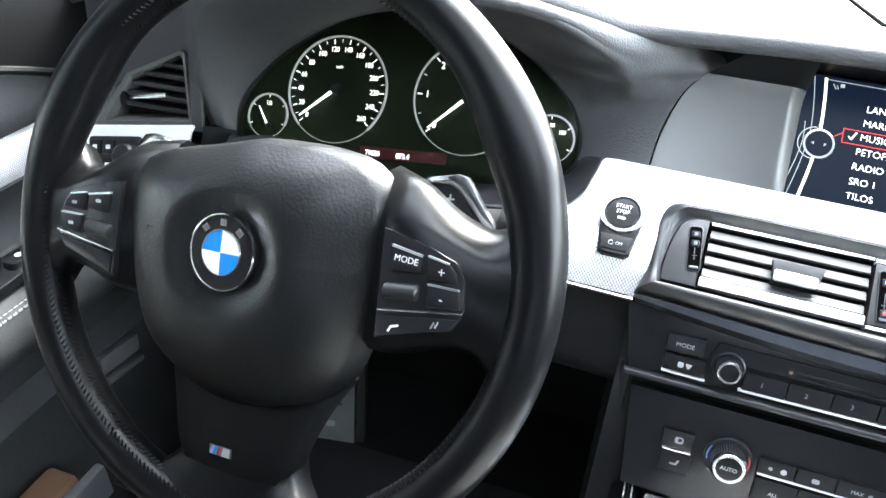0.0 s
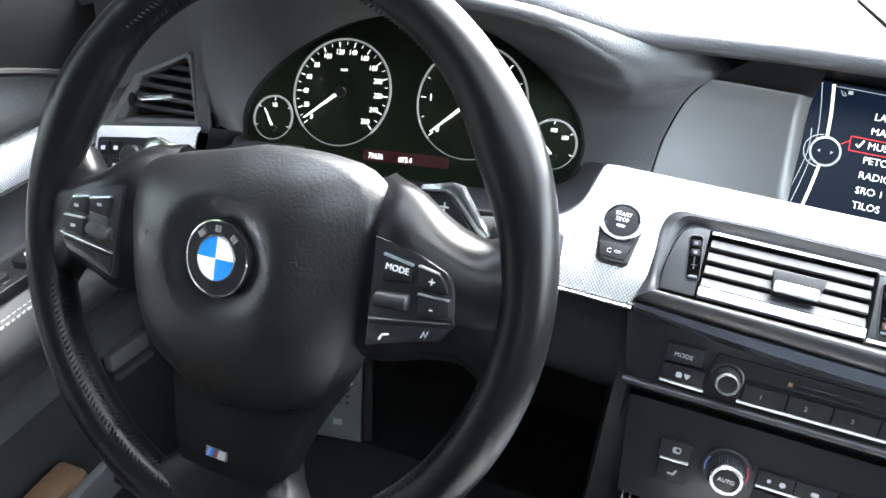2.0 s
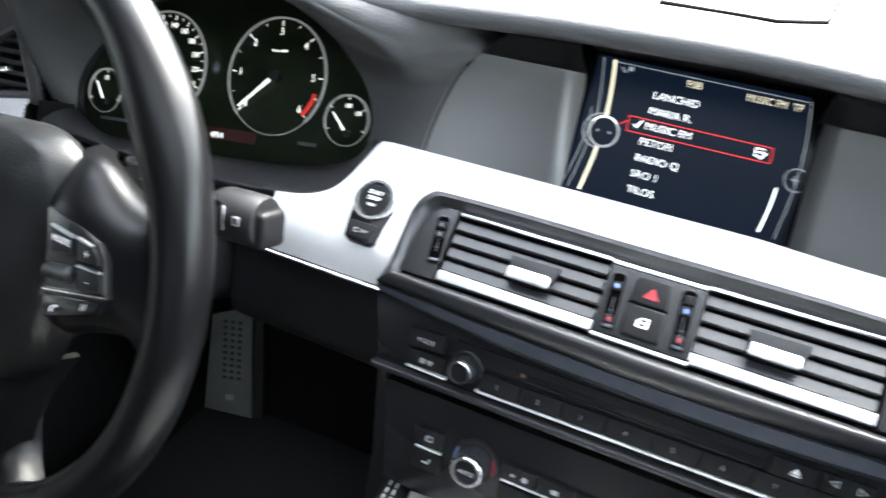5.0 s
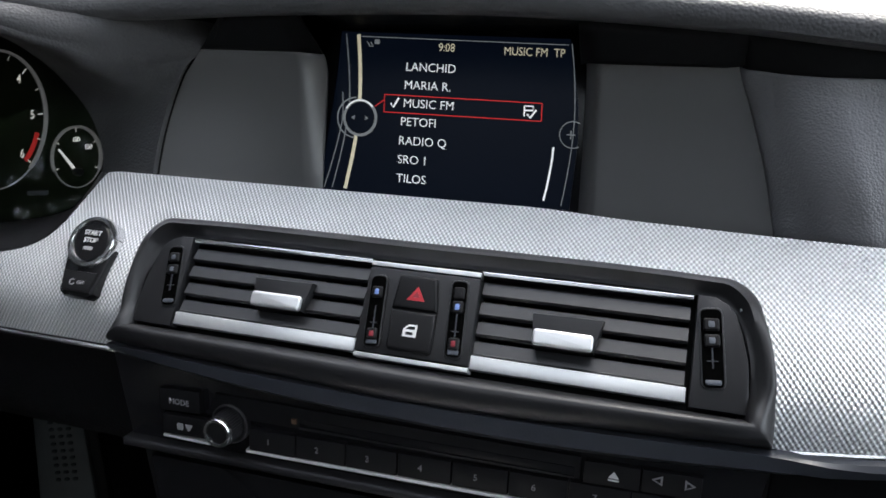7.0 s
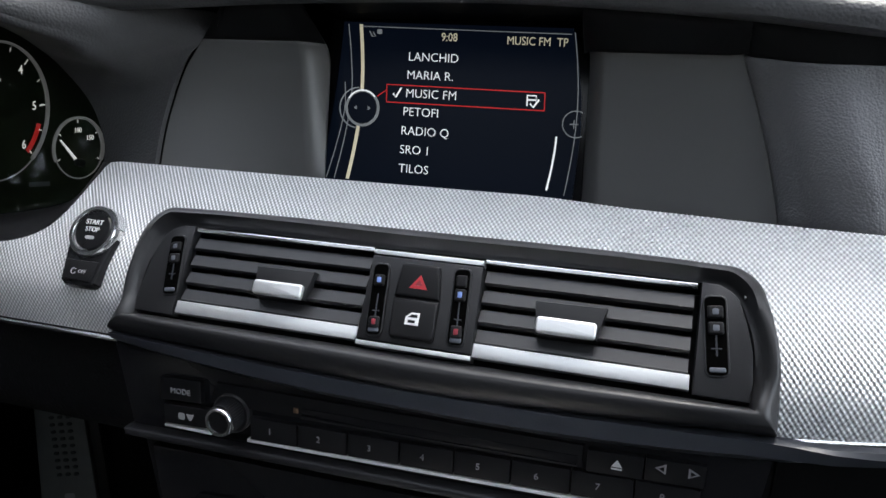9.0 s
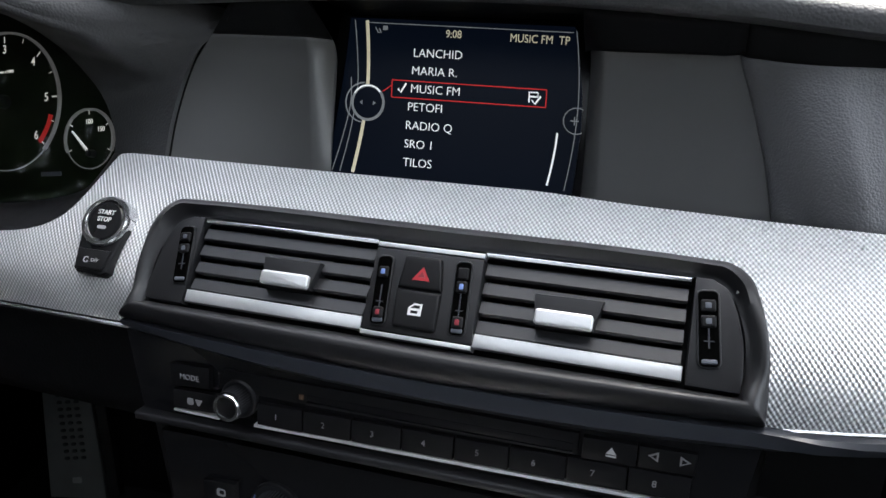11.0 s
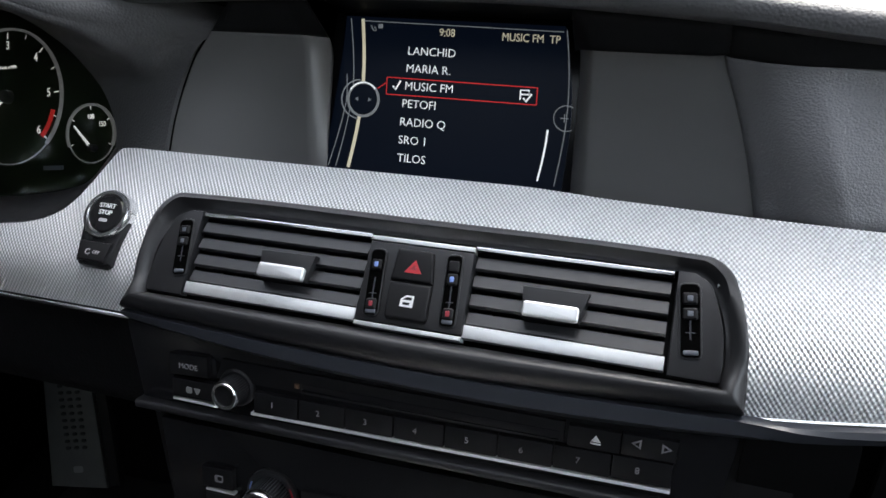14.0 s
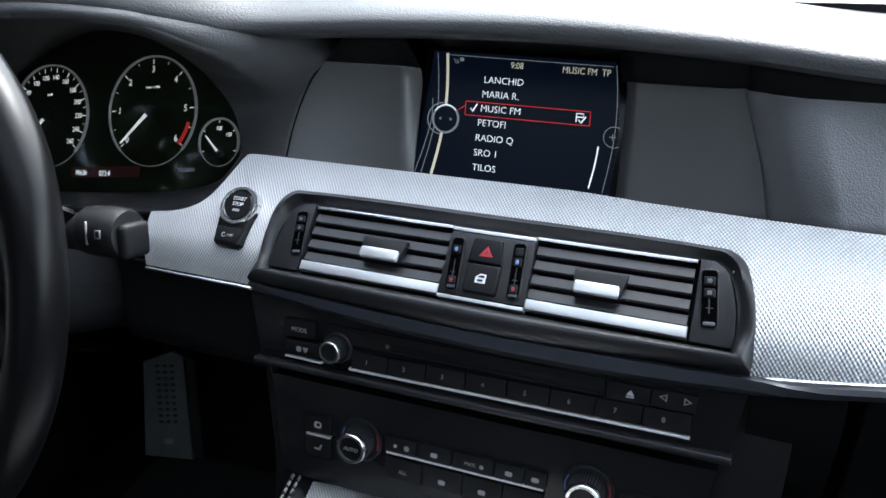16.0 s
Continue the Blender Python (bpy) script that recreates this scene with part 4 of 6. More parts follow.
def radio():
    r = thing("radio_unit", RADIO, "black radio panel with preset keys and a rotary knob", "radio")
    part("fascia", prism([(-0.166, -0.0225), (0.166, -0.0165), (0.172, 0.026), (-0.176, 0.026)], -0.012, -0.0015, 0.001), "gloss", r)
    part("ledge", prism([(-0.168, -0.0275), (0.168, -0.0215), (0.168, -0.0165), (-0.168, -0.0228)], -0.012, 0.0055, 0.0022, 3), "slat", r, "protruding satin black ledge")
    part("upper_panel", prism([(-0.112, 0.0005), (0.0905, 0.0035), (0.0905, 0.0150), (-0.108, 0.0130)], -0.004, 0.0008, 0.0006), "button", r)
    part("disc_slot", prism([(-0.056, 0.0030), (0.088, 0.0052), (0.088, 0.0095), (-0.056, 0.0073)], -0.003, 0.0013, 0.0003), "gloss", r, "narrow disc slot")
    part("slot_lip", prism([(-0.056, 0.0020), (0.088, 0.0043), (0.088, 0.0052), (-0.056, 0.0030)], -0.003, 0.0024, 0.0003), "slat", r)
    part("sensor_window", prism([(-0.0605, 0.0042), (-0.0578, 0.0042), (-0.0578, 0.0070), (-0.0605, 0.0070)], -0.002, 0.0018, 0.0003), "wood", r)
    m = key(r, -0.1432, -0.0020, -0.1170, 0.0112, skew=0.0015)
    text("lettering", "MODE", 0.0046, -0.1302, 0.0045, 0.0023, "grey", m, "CENTER")
    k2 = key(r, -0.1418, -0.0160, -0.1135, -0.0045, skew=0.0012)
    part("symbol", prism(rrect(-0.130, -0.0100, 0.0040, 0.0040, 0.001), 0.002, 0.0025), "grey", k2)
    part("symbol", prism([(-0.1250, -0.0118), (-0.1238, -0.0118), (-0.1220, -0.0082), (-0.1268, -0.0082)], 0.002, 0.0025), "grey", k2)
    part("light_strip", prism([(-0.1420, -0.0182), (-0.1115, -0.0182), (-0.1115, -0.0168), (-0.1420, -0.0168)], -0.002, 0.0020, 0.0004), "bar", r, "bright metal line")
    part("light_strip", prism([(-0.0885, -0.0178), (0.1435, -0.0120), (0.1435, -0.0103), (-0.0885, -0.0161)], -0.002, 0.0022, 0.0004), "bar", r, "long bright metal line")
    part("knob_collar", lathe([(0.0114, -0.002), (0.0114, 0.0012), (0.0104, 0.002), (0.0085, 0.0012)], 40, -0.0985, -0.0030), "slat", r)
    knob(r, -0.0985, -0.0030, 0.0083, 0.0140, 0.0, "small ridged volume knob with a bright ring")
    xs = [-0.0868 + 0.0288 * i for i in range(9)]
    for i in range(8):
        y = lerp(-0.0158, -0.0098, i / 7)
        kk = key(r, xs[i] + 0.0004, y, xs[i + 1] - 0.0004, y + 0.0128, skew=0.0007)
        text("numeral", str(i + 1), 0.0048, (xs[i] + xs[i + 1]) / 2 - 0.002, y + 0.0068, 0.0023, "grey", kk, "CENTER")
    e = key(r, 0.0925, 0.0030, 0.1178, 0.0142, skew=0.0008)
    part("eject_symbol", prism([(0.1036, 0.0080), (0.1086, 0.0080), (0.1061, 0.0115)], 0.002, 0.0025), "white", e)
    part("eject_symbol", prism([(0.1036, 0.0066), (0.1086, 0.0066), (0.1086, 0.0074), (0.1036, 0.0074)], 0.002, 0.0025), "white", e)
    e = key(r, 0.1186, 0.0040, 0.1445, 0.0152, skew=0.0008)
    for cx, sg in ((0.1256, -1), (0.1392, 1)):
        o = [(cx - sg * 0.002, 0.0088), (cx - sg * 0.002, 0.0138), (cx + sg * 0.0028, 0.0113)]
        part("skip_symbol", prism(o if sg < 0 else list(reversed(o)), 0.002, 0.0025), "grey", e)
        i2 = [(cx - sg * 0.0011, 0.0101), (cx - sg * 0.0011, 0.0125), (cx + sg * 0.0012, 0.0113)]
        part("skip_symbol", prism(i2, 0.0024, 0.0028), "button", e)


def climate():
    c = thing("climate_unit", CLIM, "black climate control panel with two ridged knobs", "climate control")
    part("fascia", prism([(-0.150, -0.050), (0.150, -0.046), (0.162, 0.0375), (-0.160, 0.0315)], -0.012, -0.0015, 0.001), "gloss", c)
    part("light_strip", prism([(-0.1268, -0.0103), (-0.1062, -0.0096), (-0.1062, -0.0082), (-0.1268, -0.0089)], -0.002, 0.002, 0.0004), "bar", c, "bright metal line")
    part("light_strip", prism([(-0.0590, -0.0080), (0.0580, -0.0054), (0.0580, -0.0038), (-0.0590, -0.0064)], -0.002, 0.002, 0.0004), "bar", c, "bright metal line")
    k = key(c, -0.1290, -0.0080, -0.1068, 0.0060, skew=0.0015)
    part("symbol", prism(rrect(-0.1165, 0.0000, 0.006, 0.005, 0.0015), 0.002, 0.0025), "grey", k)
    part("symbol", prism(rrect(-0.1158, 0.0004, 0.003, 0.0025, 0.0008), 0.0024, 0.0028), "button", k)
    k = key(c, -0.1268, -0.0270, -0.1045, -0.0115, skew=0.001)
    part("symbol", prism([(-0.1190, -0.0205), (-0.1140, -0.0205), (-0.1122, -0.0160), (-0.1138, -0.0160), (-0.1152, -0.0190), (-0.1190, -0.0190)], 0.002, 0.0025), "grey", k)
    for x, y, colour in ((-0.0805, -0.0035, "blue"), (0.0866, 0.0045, "blue")):
        part("knob_dish", lathe([(0.0170, -0.002), (0.0170, 0.0010), (0.0158, 0.0016), (0.0125, 0.0002)], 48, x, y), "slat", c)
        kn = knob(c, x, y, 0.0118, 0.0170, 0.0, "ridged temperature knob with a bright ring")
        text("lettering", "AUTO", 0.0042, x, y - 0.0005, 0.0162, "grey", kn, "CENTER")
        part("cold_mark", band(x, y, 0.0148, 0.0008, 0, 0.0019, 14, 150, 195), "lightblue", c)
        part("warm_mark", band(x, y, 0.0148, 0.0008, 0, 0.0019, 14, -20, 30), "red", c)
    xs = [-0.0605, -0.0350, -0.0080, 0.0230, 0.0440, 0.0600]
    for i in range(5):
        y = lerp(-0.0062, -0.0040, i / 4)
        k = key(c, xs[i] + 0.0004, y, xs[i + 1] - 0.0004, y + 0.0120, skew=0.0005)
        cx = (xs[i] + xs[i + 1]) / 2
        if i == 2:
            text("lettering", "MAX", 0.0038, cx - 0.002, y + 0.0058, 0.0023, "grey", k, "CENTER")
            part("symbol", prism(disc_pts(cx + 0.0065, y + 0.0058, 0.0017, 6), 0.002, 0.0025), "grey", k)
        elif i == 0:
            part("symbol", prism(disc_pts(cx - 0.004, y + 0.0058, 0.0015, 6), 0.002, 0.0025), "grey", k)
            part("symbol", prism(disc_pts(cx + 0.005, y + 0.0058, 0.0022, 8), 0.002, 0.0025), "grey", k)
        else:
            part("symbol", prism(rrect(cx, y + 0.0058, 0.0050, 0.0034, 0.001), 0.002, 0.0025), "grey", k)
    xs = [-0.0600, -0.0300, 0.0010, 0.0300, 0.0590]
    for i in range(4):
        y = lerp(-0.0270, -0.0245, i / 3)
        k = key(c, xs[i] + 0.0004, y, xs[i + 1] - 0.0004, y + 0.0165, skew=0.0006)
        cx = (xs[i] + xs[i + 1]) / 2
        if i == 0:
            text("lettering", "ALL", 0.0040, cx, y + 0.0068, 0.0023, "grey", k, "CENTER")
        else:
            part("symbol", prism(rrect(cx, y + 0.0068, 0.0052, 0.0036, 0.001), 0.002, 0.0025), "grey", k)
    k = key(c, 0.1080, -0.0050, 0.1400, 0.0090, skew=0.0006)
    text("lettering", "A/C", 0.0048, 0.1250, 0.0015, 0.0023, "grey", k, "CENTER")


# ---- central screen ----
def screen():
    s = thing("display_screen", GLASS, "lit dark-blue car display showing a radio station list", "display")
    edge = [(-0.0830, -0.0540), (0.0690, -0.0540)]
    edge += [(lerp(0.0690, 0.0735, math.sin(math.pi * min(1, f * 1.1) / 2)) - 0.009 * max(0, f - 0.45) ** 1.3 * 2, lerp(-0.054, 0.0385, f)) for f in (0.2, 0.4, 0.6, 0.8, 1.0)]
    edge += [(-0.0722, 0.0405)]
    edge += [(-0.0722 - 0.0108 * (1 - f) ** 1.4, lerp(-0.054, 0.0405, f)) for f in (0.75, 0.5, 0.25)]
    part("frame", prism([(-0.0925, -0.0600), (0.0790, -0.0600), (0.0790, 0.0430), (-0.0790, 0.0430)], -0.004, 0.0006, 0.0005), "gloss", s)
    part("panel", prism(edge, 0.0, 0.0012), "lcd", s, "dark blue lit display")
    z = 0.0014

    def line(name, pts, w, m, zz=z):
        bm = bmesh.new()
        L, R = [], []
        P = [Vector((x, y, zz)) for x, y in pts]
        for i, p in enumerate(P):
            d = (P[min(i + 1, len(P) - 1)] - P[max(0, i - 1)]).normalized()
            q = Vector((-d.y, d.x, 0)) * w / 2
            L.append(bm.verts.new(p + q))
            R.append(bm.verts.new(p - q))
        for i in range(len(P) - 1):
            bm.faces.new((L[i], L[i + 1], R[i + 1], R[i]))
        return part(name, bm, m, s, smooth=0)
    arc = [(-0.0611 + 0.0035 * math.sin(math.pi * f) - 0.0042 * f * f, lerp(0.0390, -0.0525, f)) for f in [i / 16 for i in range(17)]]
    line("pale_arc", arc, 0.0022, "litwarm")
    line("inner_arc", [(x - 0.0065 - 0.002 * abs(y) * 20, y) for x, y in arc], 0.0006, "litgrey")
    line("outer_arc", [(x - 0.0100 - 0.003 * abs(y + 0.01) * 30, y) for x, y in arc[6:]], 0.0006, "litgrey")
    part("menu_ball", lathe([(0, z + 0.0004), (0.0100, z + 0.0003)], 32, -0.0576, -0.0102, caps=False), "lcd", s)
    part("menu_ring", band(-0.0576, -0.0102, 0.0102, 0.0015, z, z + 0.0006, 40), "litgrey", s)
    part("ring_gleam", band(-0.0576, -0.0102, 0.0103, 0.0008, z, z + 0.0008, 16, 40, 150), "lit", s)
    part("menu_ring", band(-0.0605, -0.0102, 0.0118, 0.0007, z, z + 0.0003, 40, 90, 270), "litgrey", s)
    for sg in (-1, 1):
        part("menu_arrow", prism([(-0.0576 + sg * 0.0035, -0.0115), (-0.0576 + sg * 0.0035, -0.0090), (-0.0576 + sg * 0.0055, -0.0102)][::sg], z + 0.0005, z + 0.0007), "litgrey", s)
    rows = [("LANCHID", -0.0303, 0.0205), ("MARIA R.", -0.0307, 0.0100), ("MUSIC FM", -0.0308, -0.0006), ("PETOFI", -0.0320, -0.0112), ("RADIO Q", -0.0327, -0.0222), ("SRO 1", -0.0328, -0.0331), ("TILOS", -0.0329, -0.0440)]
    for w, x, y in rows:
        text("station_name", w, 0.0071, x, y, z, "lit", s, "LEFT", -0.8, 0.0001, 1.0, -0.00008)
    text("status_text", "9:08", 0.0066, -0.0106, 0.0322, z, "litwarm", s, "LEFT", -1, 0.0001, 0.88)
    text("status_text", "MUSIC FM  TP", 0.0066, 0.0628, 0.0304, z, "litwarm", s, "RIGHT", -1, 0.0001, 0.86)
    box_pts = [(-0.0427, 0.0042), (0.0513, 0.0030), (0.0513, -0.0068), (-0.0425, -0.0060), (-0.0427, 0.0042)]
    for a, b in zip(box_pts, box_pts[1:]):
        line("highlight_line", [a, b], 0.0006, "litred")
    line("highlight_line", [(-0.0485, -0.0030), (-0.0427, 0.0010)], 0.0006, "litred")
    line("tick_mark", [(-0.0385, -0.0008), (-0.0368, -0.0030), (-0.0335, 0.0026)], 0.0011, "lit")
    line("store_symbol", [(0.0415, -0.0045), (0.0415, 0.0012), (0.0465, 0.0012), (0.0465, -0.0012), (0.0415, -0.0012)], 0.0009, "lit")
    line("store_symbol", [(0.0432, -0.0032), (0.0450, -0.0052), (0.0482, -0.0008)], 0.0011, "lit")
    line("scroll_bar", [(0.0588 - 0.0042 * f ** 1.5, lerp(-0.0205, -0.0500, f)) for f in (0, 0.25, 0.5, 0.75, 1)], 0.0011, "lit")
    line("edge_arc", [(0.0655 + 0.0060 * math.sin(math.pi * (0.15 + 0.8 * f)) - 0.002, lerp(0.036, -0.052, f)) for f in [i / 12 for i in range(13)]], 0.0005, "litgrey")
    line("top_line", [(-0.0605, 0.0378), (0.0645, 0.0352)], 0.0005, "litgrey")
    part("plus_ring", band(0.0690, -0.0133, 0.0072, 0.0005, z, z + 0.0002, 24, 60, 300), "litgrey", s)
    line("plus_mark", [(0.0656, -0.0133), (0.0704, -0.0133)], 0.0006, "litgrey")
    line("plus_mark", [(0.0680, -0.0157), (0.0680, -0.0109)], 0.0006, "litgrey")
    line("signal_symbol", [(-0.0555, 0.0352), (-0.0535, 0.0320), (-0.0515, 0.0320), (-0.0530, 0.0345)], 0.0007, "litgrey")
    part("signal_symbol", prism(rrect(-0.0490, 0.0348, 0.003, 0.0026, 0.0004), z - 0.0002, z + 0.0001), "litgrey", s)
    # the glass is a slightly skewed panel
    for ob in s.children_recursive:
        ob.data.transform(Matrix(((1.0315, -0.0568, 0, -0.0043), (0.0000, 1.0441, 0, 0.0004), (0, 0, 1, 0), (0, 0, 0, 1))))


# ---- start button ----
def start_button():
    s = thing("start_button", STOP, "round black engine start-stop button in a chrome ring", "button")
    part("base", prism([(-0.0100, -0.0315), (-0.0065, -0.0340), (0.0100, -0.0340), (0.0135, -0.0315), (0.0172, -0.006), (0.0172, 0.002), (-0.0140, 0.002), (-0.0140, -0.006)], -0.014, 0.0025, 0.0015), "gloss", s)
    part("ring", lathe([(0.0160, -0.006), (0.0160, 0.0030), (0.0150, 0.0048), (0.0130, 0.0048), (0.0122, 0.0030)], 48, 0.0015, -0.0015, caps=False), "chrome", s, "chrome ring")
    cap = part("cap", lathe([(0.0124, 0.0), (0.0124, 0.0034), (0.0112, 0.0044), (0.006, 0.0046), (0, 0.0046)], 48, 0.0015, -0.0015, caps=False), "gloss", s)
    text("lettering", "START", 0.0040, 0.0015, 0.0034, 0.0048, "white", cap, "CENTER")
    text("lettering", "STOP", 0.0040, 0.0015, -0.0010, 0.0048, "white", cap, "CENTER")
    part("engine_bar", prism(rrect(0.0015, -0.0058, 0.0062, 0.0020, 0.001), 0.0044, 0.0049), "grey", cap)
    b = part("auto_stop_switch", prism([(-0.0072, -0.0312), (0.0108, -0.0312), (0.0132, -0.0195), (-0.0100, -0.0195)], 0.001, 0.0042, 0.0008), "button", s)
    part("arrow_ring", band(-0.0012, -0.0262, 0.0016, 0.0005, 0.004, 0.0046, 20, 40, 340), "grey", b)
    text("lettering", "OFF", 0.0030, 0.0046, -0.0262, 0.0043, "grey", b, "CENTER")


# ---- instruments ----
def dial(parent, cx, cy, r, a0, a1, n, marks, step, size, needle_at, red=None, small=False):
    """One dial: ring, scale from angle a0 to a1 (degrees, clockwise from the left), numerals and needle."""
    d = part("dial_plate", lathe([(0, 0.0012), (r, 0.0012), (r, 0)], 56, cx, cy, caps=False), "dial", parent)
    part("dial_ring", lathe([(r - 0.0009, 0.0010), (r - 0.0006, 0.0030), (r + 0.0006, 0.0030), (r + 0.0010, 0.0008)], 64, cx, cy, caps=False, a0=(-45 if not small else -25), a1=(225 if not small else 205)), "dialring", d, "bright ring")
    part("dial_ring", band(cx, cy, r, 0.0007, 0.001, 0.0016, 40, 205, 335), "dialring", d)
    for i in range(n + 1):
        a = radians(lerp(a0, a1, i / n))
        major = i % step == 0
        l, w = (0.0046, 0.0010) if major else (0.0030, 0.0006)
        if small:
            l, w = l * 0.55, w * 0.7
        p0, p1 = Vector((math.cos(a), math.sin(a), 0)) * (r * 0.950), Vector((math.cos(a), math.sin(a), 0)) * (r * 0.950 - l)
        q = Vector((-math.sin(a), math.cos(a), 0)) * w / 2
        bm = bmesh.new()
        c = Vector((cx, cy, 0.0016))
        bm.faces.new([bm.verts.new(c + k) for k in (p0 - q, p0 + q, p1 + q, p1 - q)])
        part("tick", bm, "dialred" if red and i >= red else "dialprint", d, smooth=0)
    for i, w in enumerate(marks):
        if not w:
            continue
        a = radians(lerp(a0, a1, i / (len(marks) - 1)))
        rr = r * (0.76 if not small else 0.58)
        text("numeral", w, size, cx + rr * math.cos(a), cy + rr * math.sin(a), 0.0016, "dialprint", d, "CENTER", 0, 0.0001, 0.88, 0.00008)
    a = radians(needle_at)
    e = Vector((math.cos(a), math.sin(a), 0))
    q = Vector((-e.y, e.x, 0))
    c = Vector((cx, cy, 0.0042)) + (Vector((0.003, -0.0105, 0)) if small else Vector())
    bm = bmesh.new()
    w = 0.0016 if not small else 0.0010
    tip = 0.88 if not small else 1.05
    lo = [c - q * w, c + q * w, c + e * r * tip + q * w * 0.35, c + e * r * tip - q * w * 0.35]
    va, vb = [bm.verts.new(p) for p in lo], [bm.verts.new(p + Vector((0, 0, 0.0012))) for p in lo]
    for i in range(4):
        bm.faces.new((va[i - 1], va[i], vb[i], vb[i - 1]))
    bm.faces.new(vb)
    bm.faces.new(va)
    part("needle", bm, "needle", d, "white needle", smooth=0)
    part("needle_hub", lathe([(0.0052 if not small else 0.0028, 0.001), (0.0048 if not small else 0.0026, 0.0060), (0, 0.0064)], 24, cx + (0.003 if small else 0), cy - (0.0105 if small else 0), caps=False), "black", d)
    return d


def instruments():
    g = thing("instrument_cluster", GAUGES, "black instrument cluster with four round dials", "instrument cluster")
    pts = []
    for i in range(64):
        a = 2 * math.pi * i / 64
        c, s = math.cos(a), math.sin(a)
        u, v, z = rim_of_recess(a)
        pts.append((u, v))
    part("back_plate", prism(pts, -0.006, 0.0), "dial", g)
    sp = [str(20 * i) if i else "0" for i in range(14)]
    dial(g, -0.060, -0.001, 0.0497, 222, -42, 26, sp, 2, 0.0066, 218)
    dial(g, 0.0675, -0.001, 0.0502, 222, -42, 12, ["0", "1", "2", "3", "4", "5", "6"], 2, 0.0086, 221, red=13)
    dial(g, -0.1295, -0.0301, 0.0208, 205, -25, 4, ["", "1/2", ""], 1, 0.0054, 122, small=True)
    dial(g, 0.1434, -0.0310, 0.0208, 205, -25, 4, ["", "", "100", "150", ""], 1, 0.0048, 133, small=True)
    part("red_zone", band(0.0675, -0.001, 0.0434, 0.0032, 0.0012, 0.0020, 14, -44, -15), "dialred", g, "red warning arc")
    text("unit", "km/h", 0.0034, -0.060, 0.0200, 0.0016, "dialprint", g, "CENTER")
    text("unit", "1/min x1000", 0.0032, 0.0675, 0.0210, 0.0016, "dialprint", g, "CENTER")
    part("display_window", prism(rrect(0.012, -0.0560, 0.084, 0.010, 0.002), 0.0, 0.0008), "redglow", g, "dim red readout window")
    part("display_line", prism([(-0.026, -0.0522), (0.052, -0.0522), (0.052, -0.0508), (-0.026, -0.0508)], 0.0008, 0.0012), "redglow", g)
    text("readout", "79636", 0.0070, -0.0245, -0.0568, 0.0010, "lit", g, "LEFT", 0, 0.0001, 0.85)
    text("readout", "073.4", 0.0070, 0.0060, -0.0575, 0.0010, "lit", g, "LEFT", 0, 0.0001, 0.85)
    part("readout_bar", prism(rrect(-0.112, -0.0560, 0.040, 0.003, 0.0005), 0.0002, 0.0010), "strip", g)
    part("readout_bar", prism(rrect(0.108, -0.0545, 0.018, 0.003, 0.0005), 0.0002, 0.0010), "strip", g)
    bm = prism([(0.005 + (u - 0.005) * 0.975, -0.030 + (v + 0.030) * 0.975) for u, v in pts], 0.0072, 0.0080)
    ln = part("lens", bm, "lens", g, "clear reflecting instrument lens")
    ln.visible_shadow = False


